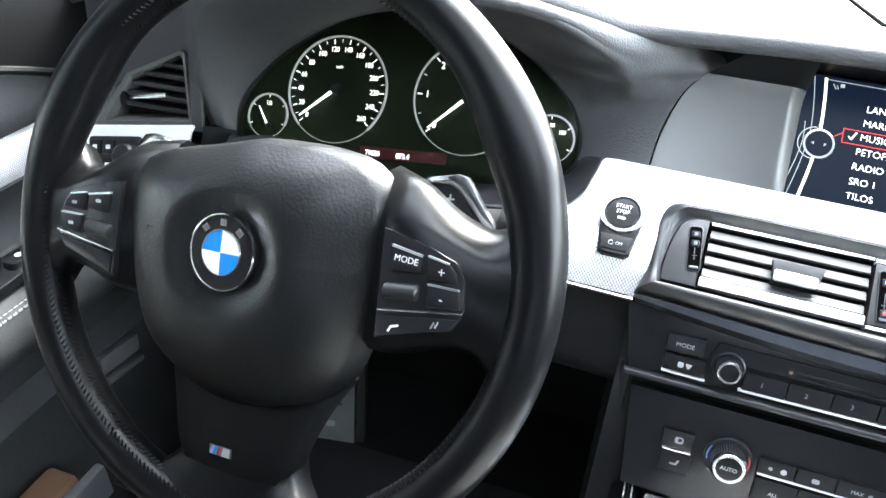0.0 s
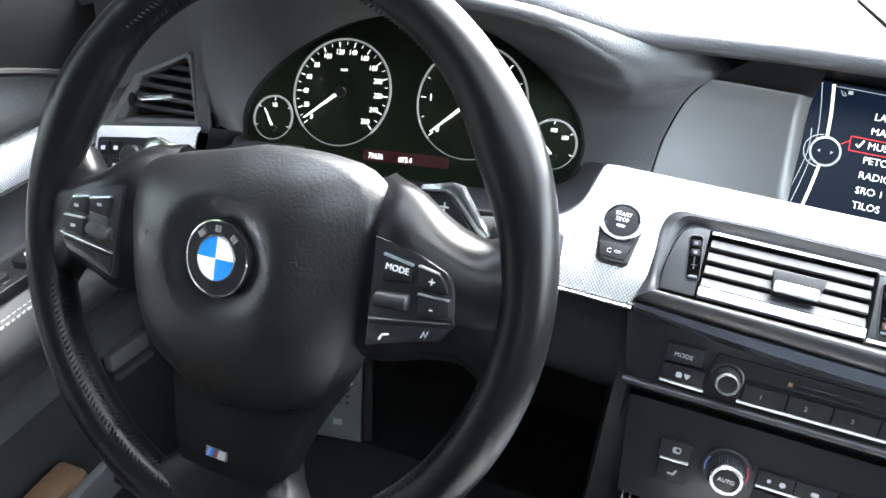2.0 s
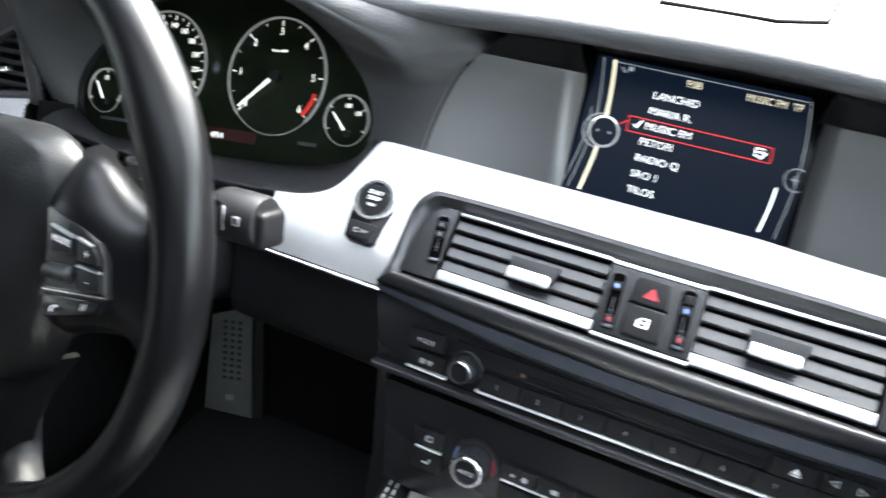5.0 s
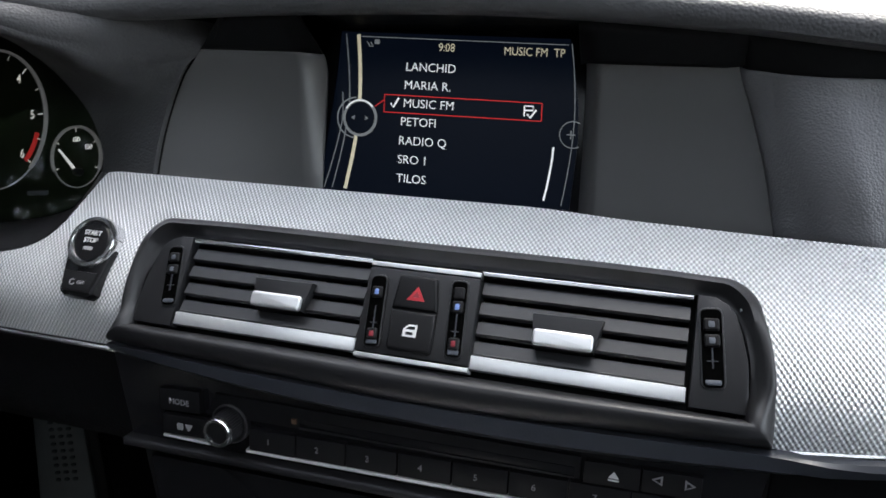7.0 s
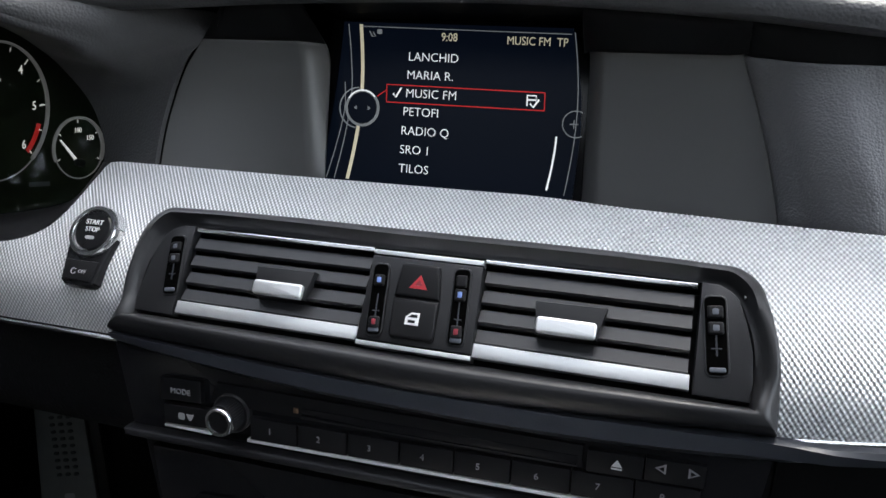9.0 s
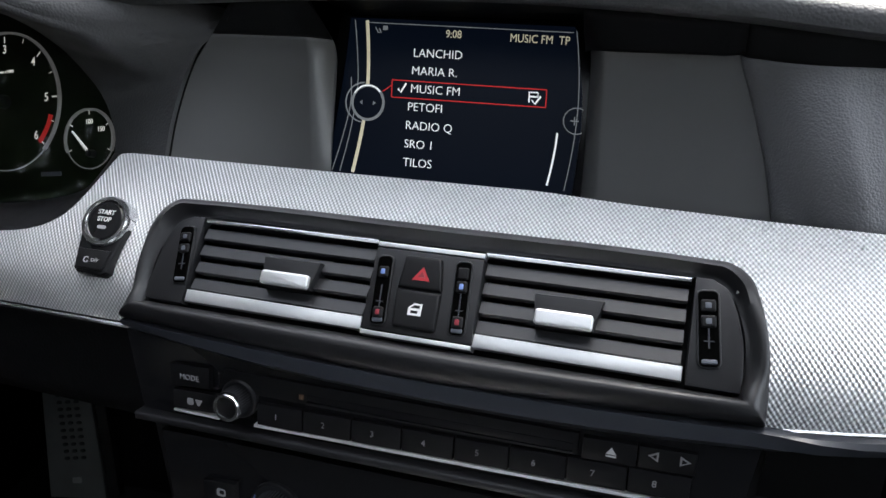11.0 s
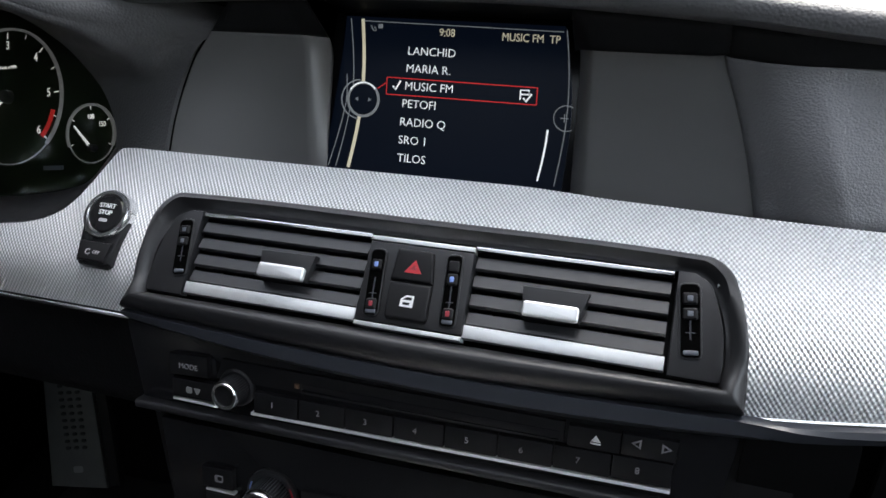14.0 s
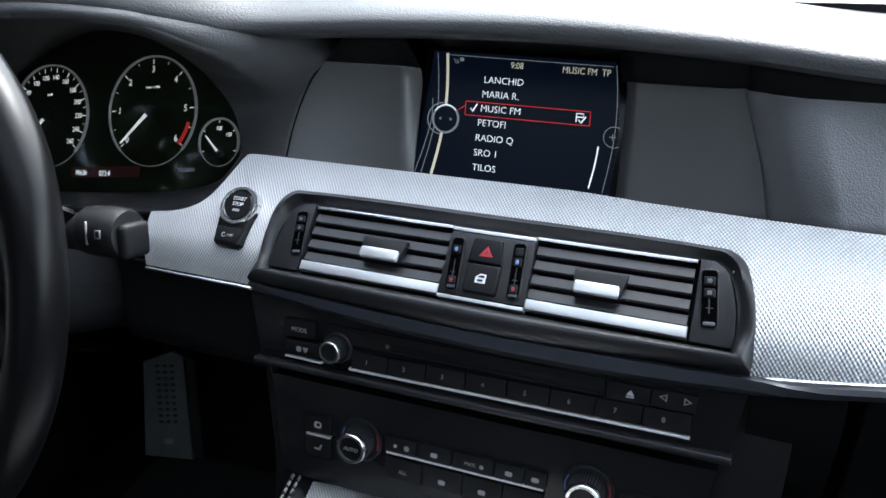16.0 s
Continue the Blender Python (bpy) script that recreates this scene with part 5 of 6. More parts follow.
# ---- left air vent, light switch ----
def left_vent():
    v = thing("side_air_vent", face((-0.60, 0.25, 0.69), 12), "black slatted side air vent beside the door", "air vent")
    out = [(-0.080, -0.059), (0.037, -0.042), (0.033, 0.026), (0.029, 0.0275), (-0.034, -0.001)]
    inn = [(-0.056, -0.047), (0.032, -0.0355), (0.0285, 0.018), (0.025, 0.0192), (-0.029, -0.0045)]
    rows = [[(a[0], a[1], 0.0), (a[0] * 0.985, a[1] * 0.985, 0.004), (lerp(a[0], b[0], 0.6), lerp(a[1], b[1], 0.6), 0.004), (b[0], b[1], -0.002), (b[0], b[1], -0.02)] for a, b in zip(out + out[:1], inn + inn[:1])]
    part("bezel", sheet(rows), "wing", v, smooth=20)
    part("backing", prism(inn, -0.022, -0.019), "black", v)
    for k in range(5):
        y = -0.031 + 0.0105 * k
        xl = lerp(-0.050, -0.029, max(0, (y + 0.039) / 0.034)) if y < -0.0045 else lerp(-0.029, 0.025, (y + 0.0045) / 0.0237)
        xr = lerp(0.0325, 0.027, (y + 0.035) / 0.061)
        part("slat", prism([(xl, y - 0.002), (xr, y - 0.002), (xr, y + 0.0025), (xl, y + 0.0025)], -0.016, 0.0, 0.0012), "slat", v)
    part("slat_grip", prism([(-0.0285, -0.0255), (0.0105, -0.0185), (0.0105, -0.0135), (-0.0285, -0.0205)], -0.004, 0.006, 0.002), "chrome", v, "bright grip")
    part("thumbwheel", prism(rrect(-0.043, -0.022, 0.006, 0.022, 0.002), -0.004, 0.003, 0.002), "button", v)
    t = thing("side_trim", face((-0.60, 0.25, 0.69), 12), "silver trim strip with the light switch", "trim")
    sec = ((-0.085, 0.040), (-0.072, 0.043), (-0.050, 0.036), (-0.022, 0.026), (-0.003, 0.0185), (0.0, 0.014))
    stations = (-0.069, -0.05, -0.01, 0.02, 0.0485)
    rows = [[(x, -0.0394 - 0.146 * (0.0485 - x) + y, z) for y, z in sec] for x in stations]
    uv = [[(x, y) for y, z in sec] for x in stations]
    solid(part("trim_face", sheet(rows, uv=uv), "trim", t, smooth=60), 0.003, 1)
    o = face((-0.60, 0.25, 0.69), 12) @ Vector((-0.0315, -0.0775, 0.0300))
    s = thing("light_switch", face(o, 33, 0, 8), "black light switch panel with small keys", "switch")
    part("plate", prism(rrect(0.0, 0.0, 0.060, 0.040, 0.004), -0.004, 0.0035, 0.0015), "black", s)
    for i in range(2):
        for k in range(2):
            part("key", prism(rrect(-0.020 + 0.015 * i, 0.009 - 0.017 * k, 0.013, 0.014, 0.002), 0.003, 0.006, 0.001), "button", s)
            part("symbol", prism(rrect(-0.020 + 0.015 * i, 0.009 - 0.017 * k, 0.005, 0.004, 0.001), 0.0055, 0.0063), "white", s)
    part("rotary", lathe([(0.012, 0.002), (0.012, 0.013), (0.010, 0.015), (0, 0.015)], 32, 0.018, 0.0, caps=False), "slat", s)


# ---- steering wheel ----
def wheel():
    w = thing("steering_wheel", WHEEL, "black leather sports steering wheel with three spokes", "steering wheel")
    C = Vector((-0.001, 0.001, -0.0424))
    R = 0.1913

    def rim_ring(a, n=20):
        """Section of the rim at angle a: thicker at the thumb rests."""
        c, s = math.cos(a), math.sin(a)
        deg = (math.degrees(a)) % 360
        near = min(abs(deg - 28), abs(deg - 152))
        bump = math.exp(-(near / 14) ** 2)
        rw, rd = 0.0157 + 0.0040 * bump, 0.0170 + 0.002 * bump
        return [C + Vector((c, s, 0)) * (R - 0.002 * bump + rw * math.cos(t)) + Vector((0, 0, rd * math.sin(t))) for t in [2 * math.pi * k / n for k in range(n)]]
    seams = (68, 110, 237, 303)
    cuts = list(seams) + [seams[0] + 360]
    for a, b in zip(cuts, cuts[1:]):
        bm = bmesh.new()
        n = max(8, int((b - a) / 2.2))
        rings = []
        for i in range(n + 1):
            ang = radians(lerp(a, b, i / n))
            k = 1.0
            dist = min(i, n - i)
            if dist == 0:
                k = 0.955
            elif dist == 1:
                k = 0.995
            pts = rim_ring(ang)
            mid = sum(pts, Vector()) / len(pts)
            rings.append([bm.verts.new(mid + (p - mid) * k) for p in pts])
        for p, q in zip(rings, rings[1:]):
            for k in range(20):
                bm.faces.new((p[k - 1], p[k], q[k], q[k - 1]))
        part("rim_section", bm, "rim", w, "smooth worn black leather", smooth=60)
    # stitching on the inner side of the rim
    bm = bmesh.new()
    for i in range(280):
        a = 2 * math.pi * i / 280
        c, s = Vector((math.cos(a), math.sin(a), 0)), Vector((-math.sin(a), math.cos(a), 0))
        for sg in (-1, 1):
            th = radians(152 - 13 * sg)
            n0 = c * math.cos(th) + Vector((0, 0, math.sin(th)))
            p = C + c * R + n0 * 0.0160
            d = (s * 0.75 + Vector((0, 0, 0.9 * sg)) + c * 0.45 * sg).normalized() * 0.0024
            q = n0.cross(d).normalized() * 0.0008
            v = [bm.verts.new(k) for k in (p - d - q, p + d - q, p + d + q, p - d + q, p - d * 0.6 + n0 * 0.0007, p + d * 0.6 + n0 * 0.0007)]
            for m in ((0, 1, 5, 4), (3, 4, 5, 2), (0, 4, 3), (1, 2, 5)):
                bm.faces.new([v[j] for j in m])
    tagged(part("stitching", bm, "rim", w, "row of cross stitches", smooth=0), kind="stuff")

    # airbag pad: a domed shield
    def pad_r(a):
        """Outline of the pad round the emblem: a shield."""
        b = math.degrees(a) % 360
        b = b - 360 if b > 270 else b
        return smooth1([(-90, 0.1085), (-84, 0.1080), (-70, 0.1078), (-54.8, 0.1095), (-40.3, 0.1048), (-19, 0.0970), (1, 0.0955), (15.5, 0.1005), (31, 0.1070), (40, 0.1035), (54, 0.0895), (72, 0.0775), (90, 0.0735),
                        (108, 0.0722), (126, 0.0790), (141, 0.0930), (151, 0.1030), (166, 0.1030), (183, 0.0985), (202, 0.1020), (224, 0.1100), (242, 0.1090), (261, 0.1095), (270, 0.1085)], b)
    rows = []
    n, m = 72, 20
    for i in range(n + 1):
        a = 2 * math.pi * i / n
        pr = pad_r(a)
        r = []
        for j in range(m + 1):
            f = j / m
            rad = lerp(0.0245, pr, f)
            crown = lerp(2.9, 2.1, max(0.0, math.sin(a)) ** 0.7)
            dish = 0.5 + 0.5 * math.cos(math.pi * min(1.0, max(0.0, (rad - 0.022) / 0.024)))
            z = -0.0035 - 0.0295 * f ** crown - 0.0080 * dish - 0.010 * ((1 - math.sin(a)) / 2) ** 2 * f
            if j == m:
                z -= 0.016
                rad *= 1.004
            r.append((rad * math.cos(a), rad * math.sin(a), z))
        rows.append(r)
    part("airbag_pad", sheet(rows), "leather", w, "domed grained black airbag pad", smooth=75)
    for x in (-0.056, 0.054):
        part("horn_mark", tube([(x - 0.0040, 0.0052, -0.0070), (x - 0.0035, 0.0082, -0.0070), (x + 0.0015, 0.0074, -0.0071), (x + 0.0040, 0.0085, -0.0074), (x + 0.0042, 0.0060, -0.0074)], 0.00035, 5), "black", w)
    # emblem: plain roundel in its colours
    e = part("emblem", lathe([(0.0240, -0.006), (0.0240, 0.0010), (0.0228, 0.0022), (0.0, 0.0030)], 56, caps=False), "button", w, "round enamelled emblem in blue, white and black")
    e.location = (0, 0, -0.0090)
    part("emblem_ring", lathe([(0.0226, 0.0016), (0.0232, 0.0030), (0.0241, 0.0026), (0.0243, 0.0006)], 56, caps=False), "bright", e)
    part("emblem_ring", lathe([(0.0134, 0.0022), (0.0138, 0.0034), (0.0144, 0.0034), (0.0148, 0.0022)], 48, caps=False), "bright", e)
    for q, mt in ((0, "enamel"), (1, "blue"), (2, "enamel"), (3, "blue")):
        bm = bmesh.new()
        c = bm.verts.new((0, 0, 0.0034))
        vs = [bm.verts.new((0.0137 * math.cos(radians(90 * q + 90 * k / 8)), 0.0137 * math.sin(radians(90 * q + 90 * k / 8)), 0.0031)) for k in range(9)]
        for a, b in zip(vs, vs[1:]):
            bm.faces.new((c, a, b))
        part("quadrant", bm, mt, e, smooth=0)
    for a in (132, 90, 48):
        bm = prism([(-0.0024, 0.0165), (0.0024, 0.0165), (0.0024, 0.0208), (-0.0024, 0.0208)], 0.0022, 0.0032)
        bm.transform(pose(0, 0, 0, 0, 0, a - 90))
        part("emblem_bar", bm, "chrome", e)

    # side spokes, key panels
    for sx in (1, -1):
        rows = []
        for i in range(17):
            f = i / 16
            x = lerp(0.084, 0.184, f)
            top = smooth1([(0.080, 0.064), (0.0883, 0.0626), (0.1111, 0.0562), (0.1285, 0.0447), (0.1448, 0.0365), (0.162, 0.0345), (0.184, 0.052)], x)
            top -= 0.003 if sx < 0 else 0
            bot = smooth1([(0.080, -0.046), (0.110, -0.041), (0.140, -0.033), (0.162, -0.035), (0.184, -0.060)], x)
            zc = smooth1([(0, -0.045), (0.22, -0.0315), (0.6, -0.0335), (1, -0.042)], f)
            kt = smooth1([(0.080, 0.034), (0.0998, 0.0322), (0.128, 0.0268), (0.147, 0.0200), (0.162, 0.0150), (0.184, 0.0140)], x)
            rows.append([(sx * x, y, zc + z) for y, z in ((top - 0.004, -0.030), (top, -0.020), (top - 0.003, -0.0135), (lerp(kt, top, 0.62), -0.0070), (lerp(kt, top, 0.28), -0.0005), (kt, 0.0035), (lerp(kt, bot, 0.5), 0.0040), (bot + 0.006, 0.001), (bot, -0.006), (bot + 0.002, -0.018))])
        solid(part("spoke", sheet(rows), "rim", w, "smooth black spoke", smooth=70), 0.004)
        Z = -0.0245

        def mirrored(*pts):
            return [(sx * x, y) for x, y in pts][::sx]
        kp = part("key_panel", prism(mirrored((0.1015, -0.0345), (0.1480, -0.0215), (0.1545, -0.0115), (0.1520, 0.0100), (0.1465, 0.0182), (0.1280, 0.0255), (0.0998, 0.0312)), Z - 0.012, Z + 0.0018, 0.0012), "gloss", w)
        part("panel_line", prism(mirrored((0.1020, -0.0176), (0.1548, -0.0103), (0.1548, -0.0090), (0.1020, -0.0163)), Z, Z + 0.0034, 0.0005), "chrome", kp, "bright metal line")
        k1 = part("key", prism(mirrored((0.1085, 0.0070), (0.1275, 0.0090), (0.1268, 0.0190), (0.1075, 0.0222)), Z, Z + 0.0040, 0.001), "button", kp)
        part("key_line", prism(mirrored((0.1075, 0.0213), (0.1268, 0.0180), (0.1268, 0.0192), (0.1075, 0.0227)), Z, Z + 0.0044), "alu", kp)
        k2 = part("key", prism(mirrored((0.1312, 0.0062), (0.1492, 0.0070), (0.1480, 0.0118), (0.1436, 0.0163), (0.1300, 0.0189)), Z, Z + 0.0040, 0.001), "button", kp)
        k3 = part("key", prism(mirrored((0.1325, -0.0098), (0.1530, -0.0076), (0.1512, 0.0026), (0.1322, 0.0030)), Z, Z + 0.0040, 0.001), "button", kp)
        part("key_line", prism(mirrored((0.1320, 0.0029), (0.1512, 0.0026), (0.1510, 0.0036), (0.1320, 0.0039)), Z, Z + 0.0043), "alu", kp)
        part("key_line", prism(mirrored((0.1302, 0.0188), (0.1430, 0.0164), (0.1434, 0.0173), (0.1305, 0.0198)), Z, Z + 0.0045), "alu", kp)
        rows = []
        for i in range(13):
            t = math.pi * i / 12
            rows.append([(sx * a, b + 0.0050 * c * math.cos(t), Z + 0.0015 + 0.0056 * c * math.sin(t)) for a, b, c in ((0.1046, -0.0049, 0.2), (0.1050, -0.0049, 0.8), (0.1060, -0.0048, 1.0), (0.1258, -0.0031, 1.0), (0.1268, -0.0030, 0.8), (0.1272, -0.0030, 0.2))])
        part("roller", sheet(rows), "slat", kp, smooth=40)
        k4 = part("key", prism(mirrored((0.1040, -0.0330), (0.1470, -0.0210), (0.1530, -0.0130), (0.1030, -0.0195)), Z, Z + 0.0030, 0.001), "gloss", kp)
        if sx > 0:
            text("lettering", "MODE", 0.0054, 0.1172, 0.0148, Z + 0.0041, "white", k1, "CENTER", -4)
            text("lettering", "+", 0.0080, 0.1395, 0.0112, Z + 0.0041, "white", k2, "CENTER", 0, 0.0001)
            text("lettering", "-", 0.0080, 0.1412, -0.0036, Z + 0.0041, "white", k3, "CENTER", 0, 0.0001)
            part("phone_symbol", tube([(0.1110, -0.0282, Z + 0.0032), (0.1125, -0.0252, Z + 0.0032), (0.1170, -0.0238, Z + 0.0032)], 0.0007, 6), "white", k4)
            part("voice_symbol", tube([(0.1372, -0.0212, Z + 0.0032), (0.1386, -0.0175, Z + 0.0032), (0.1398, -0.0205, Z + 0.0032), (0.1412, -0.0168, Z + 0.0032)], 0.0005, 6), "grey", k4)
        else:
            for kk, x, y in ((k1, -0.1175, 0.0150), (k2, -0.1395, 0.0112), (k3, -0.1415, -0.0035)):
                part("symbol", prism(rrect(x, y, 0.0045, 0.0022, 0.0006), Z + 0.0038, Z + 0.0042), "grey", kk)
    # lower spoke with its coloured badge
    def spoke_rows(y0, y1, widths, depths, n=13):
        out = []
        for i in range(n):
            y = lerp(y0, y1, i / (n - 1))
            hw, zc = smooth1(widths, y), smooth1(depths, y)
            out.append([(k * hw - 0.004, y, zc + z) for k, z in ((-1, -0.020), (-0.98, -0.005), (-0.90, 0.001), (-0.5, 0.003), (0, 0.0035), (0.5, 0.003), (0.90, 0.001), (0.98, -0.005), (1, -0.020))])
        return out
    solid(part("lower_spoke", sheet(spoke_rows(-0.078, -0.1705, [(-0.1705, 0.018), (-0.167, 0.029), (-0.158, 0.040), (-0.146, 0.0465), (-0.126, 0.0530), (-0.100, 0.0635), (-0.078, 0.0760)], [(-0.1705, -0.046), (-0.155, -0.0435), (-0.130, -0.0425), (-0.078, -0.052)], 18)), "dark", w, "dark plastic lower spoke", smooth=60), 0.004)
    solid(part("spoke_root", sheet(spoke_rows(-0.128, -0.190, [(-0.190, 0.100), (-0.180, 0.078), (-0.170, 0.062), (-0.155, 0.0460), (-0.128, 0.0400)], [(-0.190, -0.037), (-0.176, -0.0385), (-0.155, -0.0480), (-0.128, -0.050)], 14)), "rim", w, "leather root of the lower spoke", smooth=70), 0.004)
    bdg = part("badge", prism(rrect(0.0015, -0.1270, 0.0185, 0.0072, 0.001), -0.031, -0.0257, 0.0006), "knobmetal", w, "small striped metal badge")
    bdg.location = (-0.011, -0.0142, -0.0125)
    for i, mt in enumerate(("lightblue", "blue", "darkred")):
        x = -0.0068 + 0.0028 * i
        part("stripe", prism([(x, -0.1300), (x + 0.0022, -0.1300), (x + 0.0040, -0.1240), (x + 0.0018, -0.1240)], -0.0259, -0.0253), mt, bdg)
    part("stripe", prism([(0.0028, -0.1300), (0.0095, -0.1300), (0.0095, -0.1240), (0.0042, -0.1240)], -0.0259, -0.0253), "grey", bdg)
    # shift paddles
    for sx in (1, -1):
        dy = 0.0 if sx > 0 else -0.001
        pts = [(0.1297, 0.0281), (0.1398, 0.0277), (0.1487, 0.0321), (0.150, 0.0376), (0.1289, 0.0648), (0.1228, 0.0659), (0.1031, 0.0618), (0.1008, 0.0563), (0.1134, 0.0393)]
        pts = [(sx * x, y + dy) for x, y in pts]
        if sx < 0:
            pts = pts[::-1]
        p = part("shift_paddle", prism(pts, -0.076, -0.0705, 0.0012), "slat", w, "dark shift paddle with a bright edge")
        rows = [[(sx * x, y + dy, z) for x, y, z in ((a, b, -0.076), (a, b, -0.0700), (a * 0.35 + c * 0.65, b * 0.35 + e * 0.65, -0.0685), (c, e, -0.0702))]
                for a, b, c, e in ((0.1003, 0.0580, 0.1018, 0.0554), (0.1031, 0.0624, 0.1045, 0.0570), (0.1228, 0.0666, 0.1190, 0.0590), (0.1293, 0.0652, 0.1245, 0.0558), (0.1400, 0.0512, 0.1350, 0.0438), (0.1505, 0.0378, 0.1440, 0.0333), (0.1487, 0.0316, 0.1450, 0.0311))]
        part("paddle_edge", sheet(rows), "chrome", p, smooth=60)
        text("lettering", "+" if sx > 0 else "-", 0.013, sx * 0.1195, 0.0500 + dy, -0.0703, "white", p, "CENTER", 0, 0.0001)
    # back of the hub
    part("hub_back", lathe([(0.085, -0.045), (0.080, -0.085), (0.055, -0.11)], 40, 0, -0.01), "black", w)


def column():
    c = thing("steering_column", COLUMN, "black plastic steering column shroud", "steering column")
    rows = []
    for z, k in ((-0.085, 0.8), (-0.105, 1.0), (-0.16, 1.05), (-0.24, 1.1), (-0.30, 1.1)):
        rows.append([(0.078 * k * math.copysign(abs(math.cos(a)) ** 0.6, math.cos(a)), -0.025 + 0.16 * (z + 0.085) + 0.050 * k * math.copysign(abs(math.sin(a)) ** 0.6, math.sin(a)), z) for a in [2 * math.pi * i / 32 for i in range(33)]])
    part("shroud", sheet(rows), "black", c, smooth=60)
    for sx, nm, lab in ((1, "wiper_stalk", "black wiper stalk with a square end"), (-1, "indicator_stalk", "black indicator stalk behind the steering wheel")):
        s = thing(nm, COLUMN, lab, "stalk")
        o = Vector((0.0365, 0.0095, 0.027)) if sx > 0 else Vector((0, 0, 0))

        def moved(bm):
            bm.transform(Matrix.Translation(o))
            return bm
        part("arm", tube([(sx * 0.06, 0.006, -0.148), Vector((sx * 0.108, 0.010, -0.148)) + o], [0.011, 0.014], 16), "black", s)
        part("head", moved(tube([(sx * x, 0.011, -0.148) for x in (0.104, 0.107, 0.112, 0.125, 0.138, 0.141)], [0.014, 0.0165, 0.0175, 0.0178, 0.0175, 0.0160], 28)), "black", s, smooth=50)
        part("end_cap", moved(prism(rrect(sx * 0.1425, 0.007, 0.010, 0.025, 0.0045), -0.159, -0.137, 0.0044, 4)), "button", s, "dark end cap")
        part("symbol", moved(prism(rrect(sx * 0.121, 0.013, 0.0012, 0.016, 0.0005), -0.1312, -0.1303)), "grey", s)
        part("symbol", moved(prism(rrect(sx * 0.131, 0.013, 0.005, 0.006, 0.001), -0.1312, -0.1301)), "grey", s)
        part("symbol", moved(prism(rrect(sx * 0.131, 0.013, 0.003, 0.004, 0.001), -0.1312, -0.1299)), "slat", s)


# ---- footwell, console, door ----
def pedal():
    p = thing("accelerator_pedal", pose(-0.497, 0.334, 0.235) @ pose(0, 0, 0, 63, 0, 14), "grey metal pedal plate with rubber studs", "pedal")
    part("plate", prism([(-0.038, -0.068), (0.033, -0.074), (0.030, 0.072), (0.014, 0.080), (-0.030, 0.066)], -0.008, 0.0, 0.002), "pedal", p)
    part("side", prism([(0.0335, -0.074), (0.048, -0.072), (0.044, 0.066), (0.0305, 0.072)], -0.016, -0.004, 0.002), "soft", p)
    for i in range(10):
        for k in range(3):
            part("stud", prism(rrect(-0.009 + 0.0105 * k, 0.060 - 0.0088 * i, 0.0062, 0.0040, 0.0018), -0.001, 0.0014, 0.0006), "rubber", p)
    part("mark", prism(rrect(0.0, -0.047, 0.012, 0.008, 0.002), -0.001, 0.001), "alu", p)
    part("stem", tube([(0, 0.06, -0.01), (0, 0.12, -0.08), (0, 0.16, -0.16)], 0.012, 10), "black", p)
    m = thing("foot_mat", pose(-0.42, 0.10, 0.004), "black carpet mat on the driver's floor", "mat")
    part("carpet_pad", prism(rrect(0, 0, 0.48, 0.66, 0.05), 0, 0.010, 0.004), "mat", m)


def console():
    c = thing("centre_console", pose(0, 0, 0), "centre console with silver knurled surface and stitched edge", "console")
    rows, uv = [], []
    for i in range(9):
        y = lerp(0.118, -0.6, i / 8)
        h = 0.055 * max(0, 1 - i / 4) ** 1.5
        rows.append([(-0.100, y, 0.38 + h), (-0.096, y, 0.405 + h - 0.02 * i / 8), (0.0, y, 0.412 + h - 0.02 * i / 8), (0.12, y, 0.405 + h - 0.02 * i / 8), (0.125, y, 0.38 + h)])
        uv.append([(q, y) for q in (0, 0.03, 0.12, 0.24, 0.27)])
    solid(part("console_top", sheet(rows, uv=uv), "trim", c), 0.003)
    for sx, x in ((-1, -0.12), (1, 0.145)):
        x -= sx * 0.010
        rows = [[(x + sx * 0.03, y, 0.0), (x + sx * 0.025, y, 0.30), (x + sx * 0.012, y, 0.398 + h), (x, y, 0.408 + h), (x - sx * 0.012, y, 0.40 + h)] for y, h in ((0.125, 0.055), (0.03, 0.036), (-0.06, 0.019), (-0.15, 0.007), (-0.24, 0), (-0.6, 0))]
        solid(part("console_side", sheet(rows), "leather", c, smooth=60), 0.004)
        for k in (0, 1):
            bm = bmesh.new()
            for i in range(90):
                y = 0.12 - i * 0.006
                h = curve1([(-0.24, 0), (-0.15, 0.007), (-0.06, 0.019), (0.03, 0.036), (0.125, 0.055)], y)
                box(x + 0.003 - 0.006 * k - 0.0006, x + 0.003 - 0.006 * k + 0.0006, y, y + 0.004, 0.4070 + h, 0.4095 + h, bm=bm)
            tagged(part("stitching", bm, "thread", c, "pale thread stitching", smooth=0), kind="stuff")


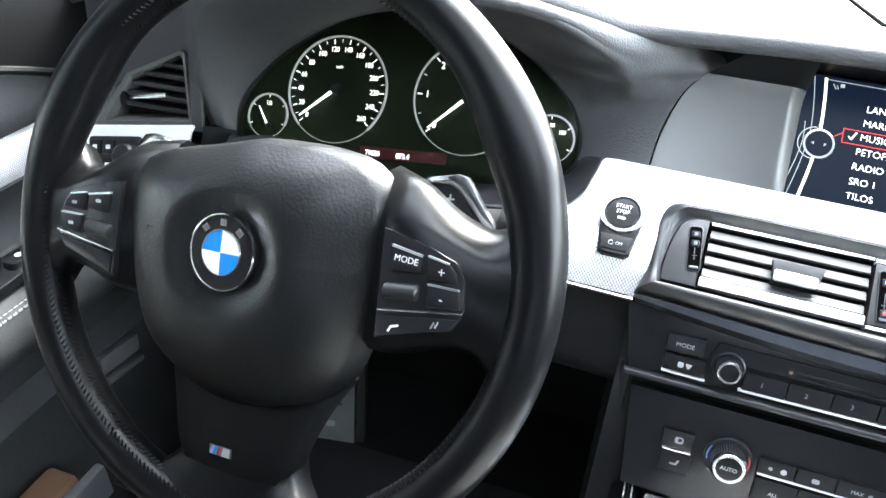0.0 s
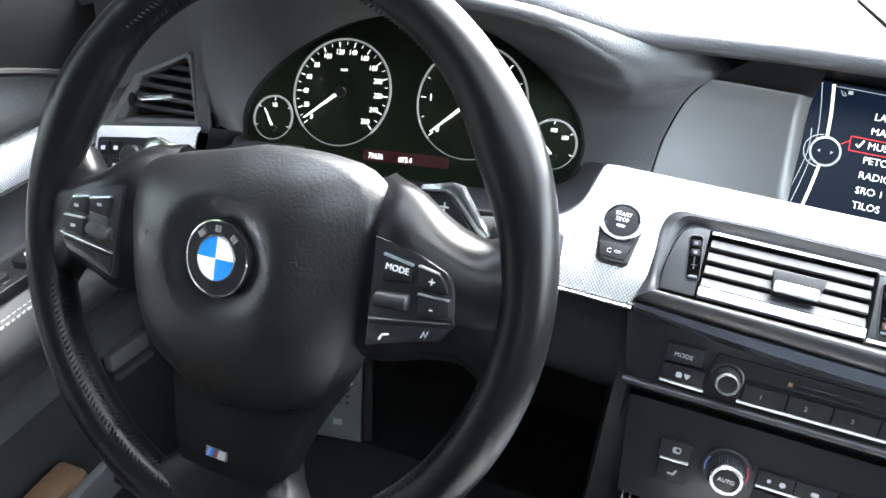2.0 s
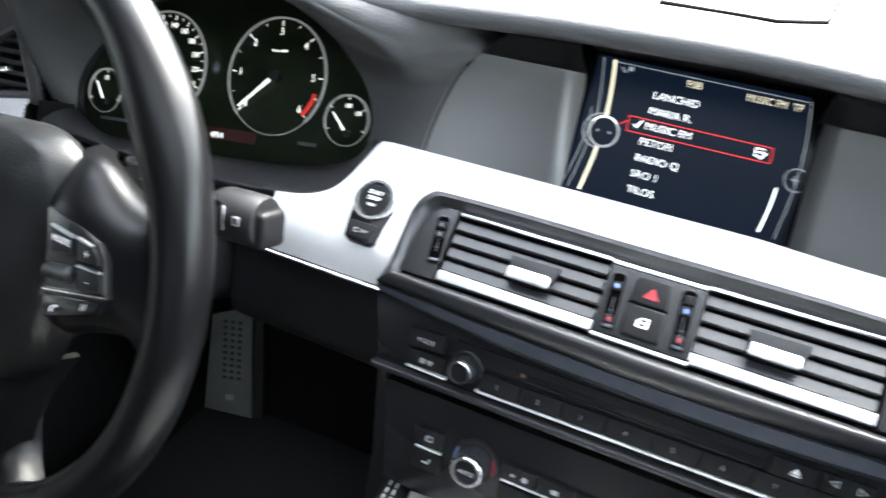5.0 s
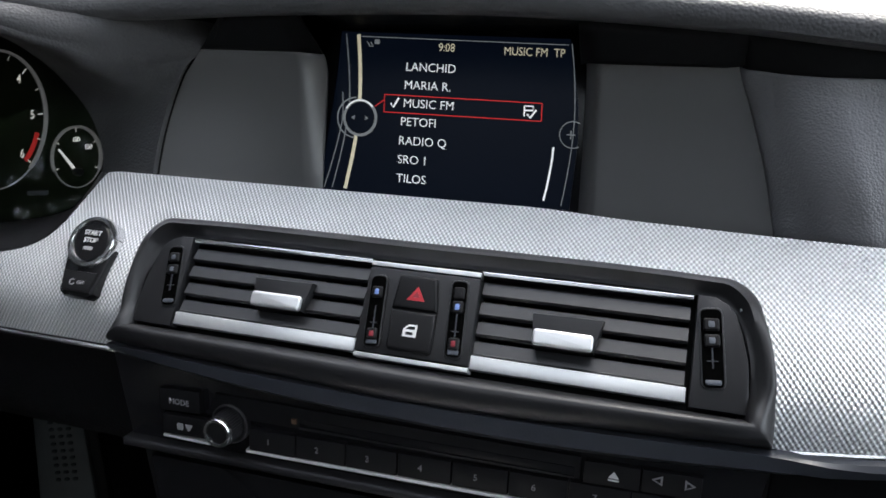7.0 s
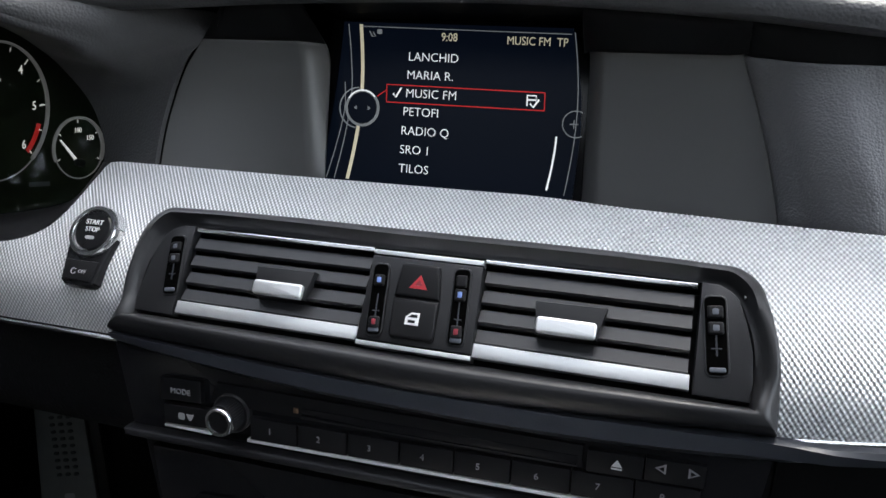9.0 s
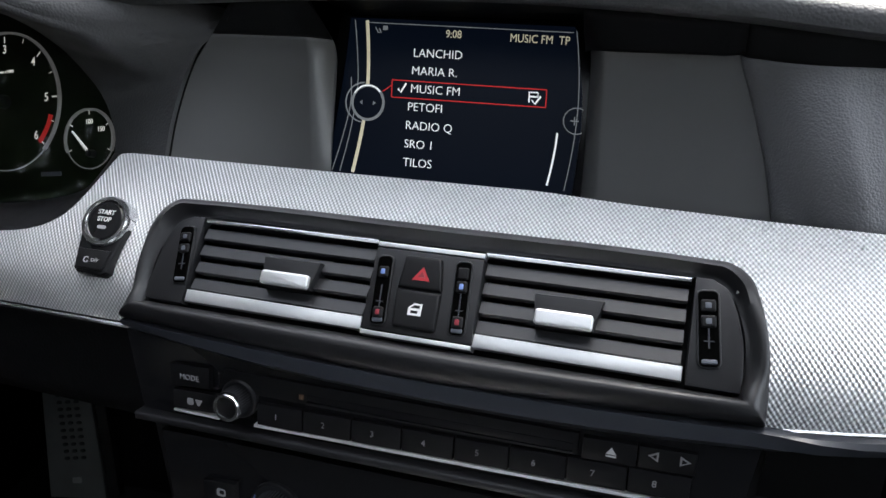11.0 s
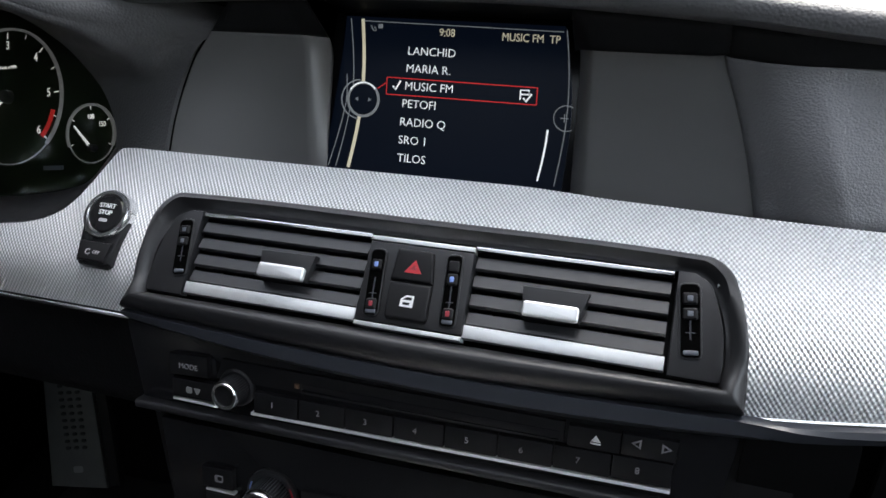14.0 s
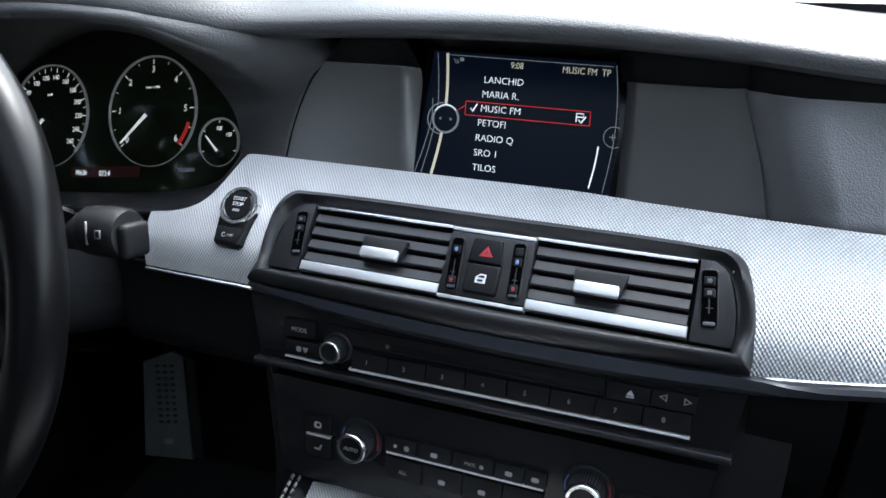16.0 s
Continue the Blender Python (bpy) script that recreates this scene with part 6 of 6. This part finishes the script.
def door():
    d = thing("driver_door", pose(0, 0, 0), "dark car door with stitched armrest and silver strip", "door")

    def run(name, material, prof, label="", y0=-0.9, y1=0.40, n=10, uvs=False):
        rows, uv = [], []
        for i in range(n + 1):
            y = lerp(y0, y1, i / n)
            dx = 0.03 * max(0, y - 0.1)
            rows.append([(x + dx, y, z) for x, z in prof])
            uv.append([(y, z) for x, z in prof])
        ob = part(name, sheet(rows, uv=uv if uvs else None), material, d, label, smooth=50)
        solid(ob, 0.004)
        return ob
    run("upper_pad", "door", [(-0.78, 0.71), (-0.745, 0.712), (-0.722, 0.700), (-0.712, 0.672), (-0.716, 0.648), (-0.725, 0.642)], "grained black door top")
    run("silver_strip", "trim", [(-0.726, 0.642), (-0.716, 0.636), (-0.714, 0.612), (-0.722, 0.600)], "silver knurled strip", uvs=True)
    run("middle_panel", "door", [(-0.724, 0.600), (-0.735, 0.585), (-0.74, 0.555), (-0.73, 0.535)])
    arm = run("armrest", "door", [(-0.73, 0.538), (-0.70, 0.535), (-0.665, 0.522), (-0.652, 0.500), (-0.658, 0.475), (-0.69, 0.45), (-0.725, 0.44)], "stitched black leather armrest", y1=0.26)
    run("lower_panel", "door", [(-0.725, 0.445), (-0.72, 0.425), (-0.70, 0.415), (-0.698, 0.382), (-0.735, 0.37), (-0.762, 0.33), (-0.765, 0.05)], "dark door lower panel with a pocket")
    for k in (0, 1):
        bm = bmesh.new()
        for i in range(150):
            y = 0.25 - i * 0.006
            box(-0.6615 - 0.0045 * k, -0.6605 - 0.0045 * k, y, y + 0.004, 0.5185 + 0.0020 * k, 0.5205 + 0.0020 * k, bm=bm)
        tagged(part("stitching", bm, "thread", arm, "pale thread stitching", smooth=0), kind="stuff")
    sw = part("window_switch", prism(rrect(-0.695, 0.10, 0.040, 0.110, 0.012), 0.532, 0.541, 0.002), "gloss", d)
    for i in range(2):
        part("rocker", prism(rrect(-0.695, 0.075 + 0.045 * i, 0.020, 0.030, 0.006), 0.540, 0.546, 0.002), "button", sw)
        part("symbol", prism(disc_pts(-0.695, 0.075 + 0.045 * i, 0.004, 12), 0.5455, 0.5465), "white", sw)
    bm = box(-0.703, -0.690, 0.164, 0.226, -0.012, 0.012, 0.004)
    bm.transform(Matrix.Translation((0, 0, 0.386)) @ pose(0, 0, 0, -8))
    part("pull_bar", bm, "wing", d, "grey bar on the door's lower part")
    bm = box(-0.703, -0.694, 0.170, 0.230, -0.004, 0.004, 0.002)
    bm.transform(Matrix.Translation((0, 0, 0.357)) @ pose(0, 0, 0, -8))
    part("pocket_rim", bm, "wing", d)
    s = thing("door_sill", pose(0, 0, 0), "brown and grey sill beside the driver's seat", "sill")
    part("sill_plate", box(-0.745, -0.703, -0.5, 0.098, 0.20, 0.252, 0.008), "wood", s, "brown leather strip")
    part("sill_rail", box(-0.698, -0.684, -0.5, 0.12, 0.20, 0.250, 0.004), "alu", s)
    t = thing("mirror_triangle", pose(0, 0, 0), "black triangular cover at the window's front corner", "cover")
    bm = prism([(0.06, 0.735), (0.12, 0.722), (0.18, 0.704), (0.247, 0.680), (0.278, 0.681), (0.318, 0.698), (0.42, 0.715), (0.37, 0.80), (0.16, 0.95), (0.06, 0.95)], -0.006, 0.006, 0.003)
    bm.transform(Matrix(((0, 0, 1, -0.704), (1, 0, 0, 0), (0, 1, 0, 0), (0, 0, 0, 1))))
    part("cover", bm, "dark", t)
    rim = [(-0.698, y, z) for y, z in ((0.06, 0.737), (0.12, 0.724), (0.18, 0.706), (0.247, 0.682), (0.278, 0.683), (0.318, 0.700))]
    part("cover_edge", tube(spline(rim, 24), 0.004, 8), "dark", t, "rounded lower edge")
    m = thing("door_mirror", pose(-0.92, 0.22, 0.80), "dark door mirror outside the window", "mirror")
    bm = bmesh.new()
    bmesh.ops.create_uvsphere(bm, u_segments=24, v_segments=16, radius=1)
    bmesh.ops.scale(bm, verts=bm.verts, vec=(0.12, 0.07, 0.085))
    part("housing", bm, "paint", m)
    part("stalk", tube([(0.05, 0.0, -0.06), (0.16, 0.02, -0.09)], 0.02, 10), "black", m)


cabin()
dashboard()
trim_panel()
centre_vents()
radio()
climate()
screen()
start_button()
instruments()
left_vent()
wheel()
column()
pedal()
console()
door()
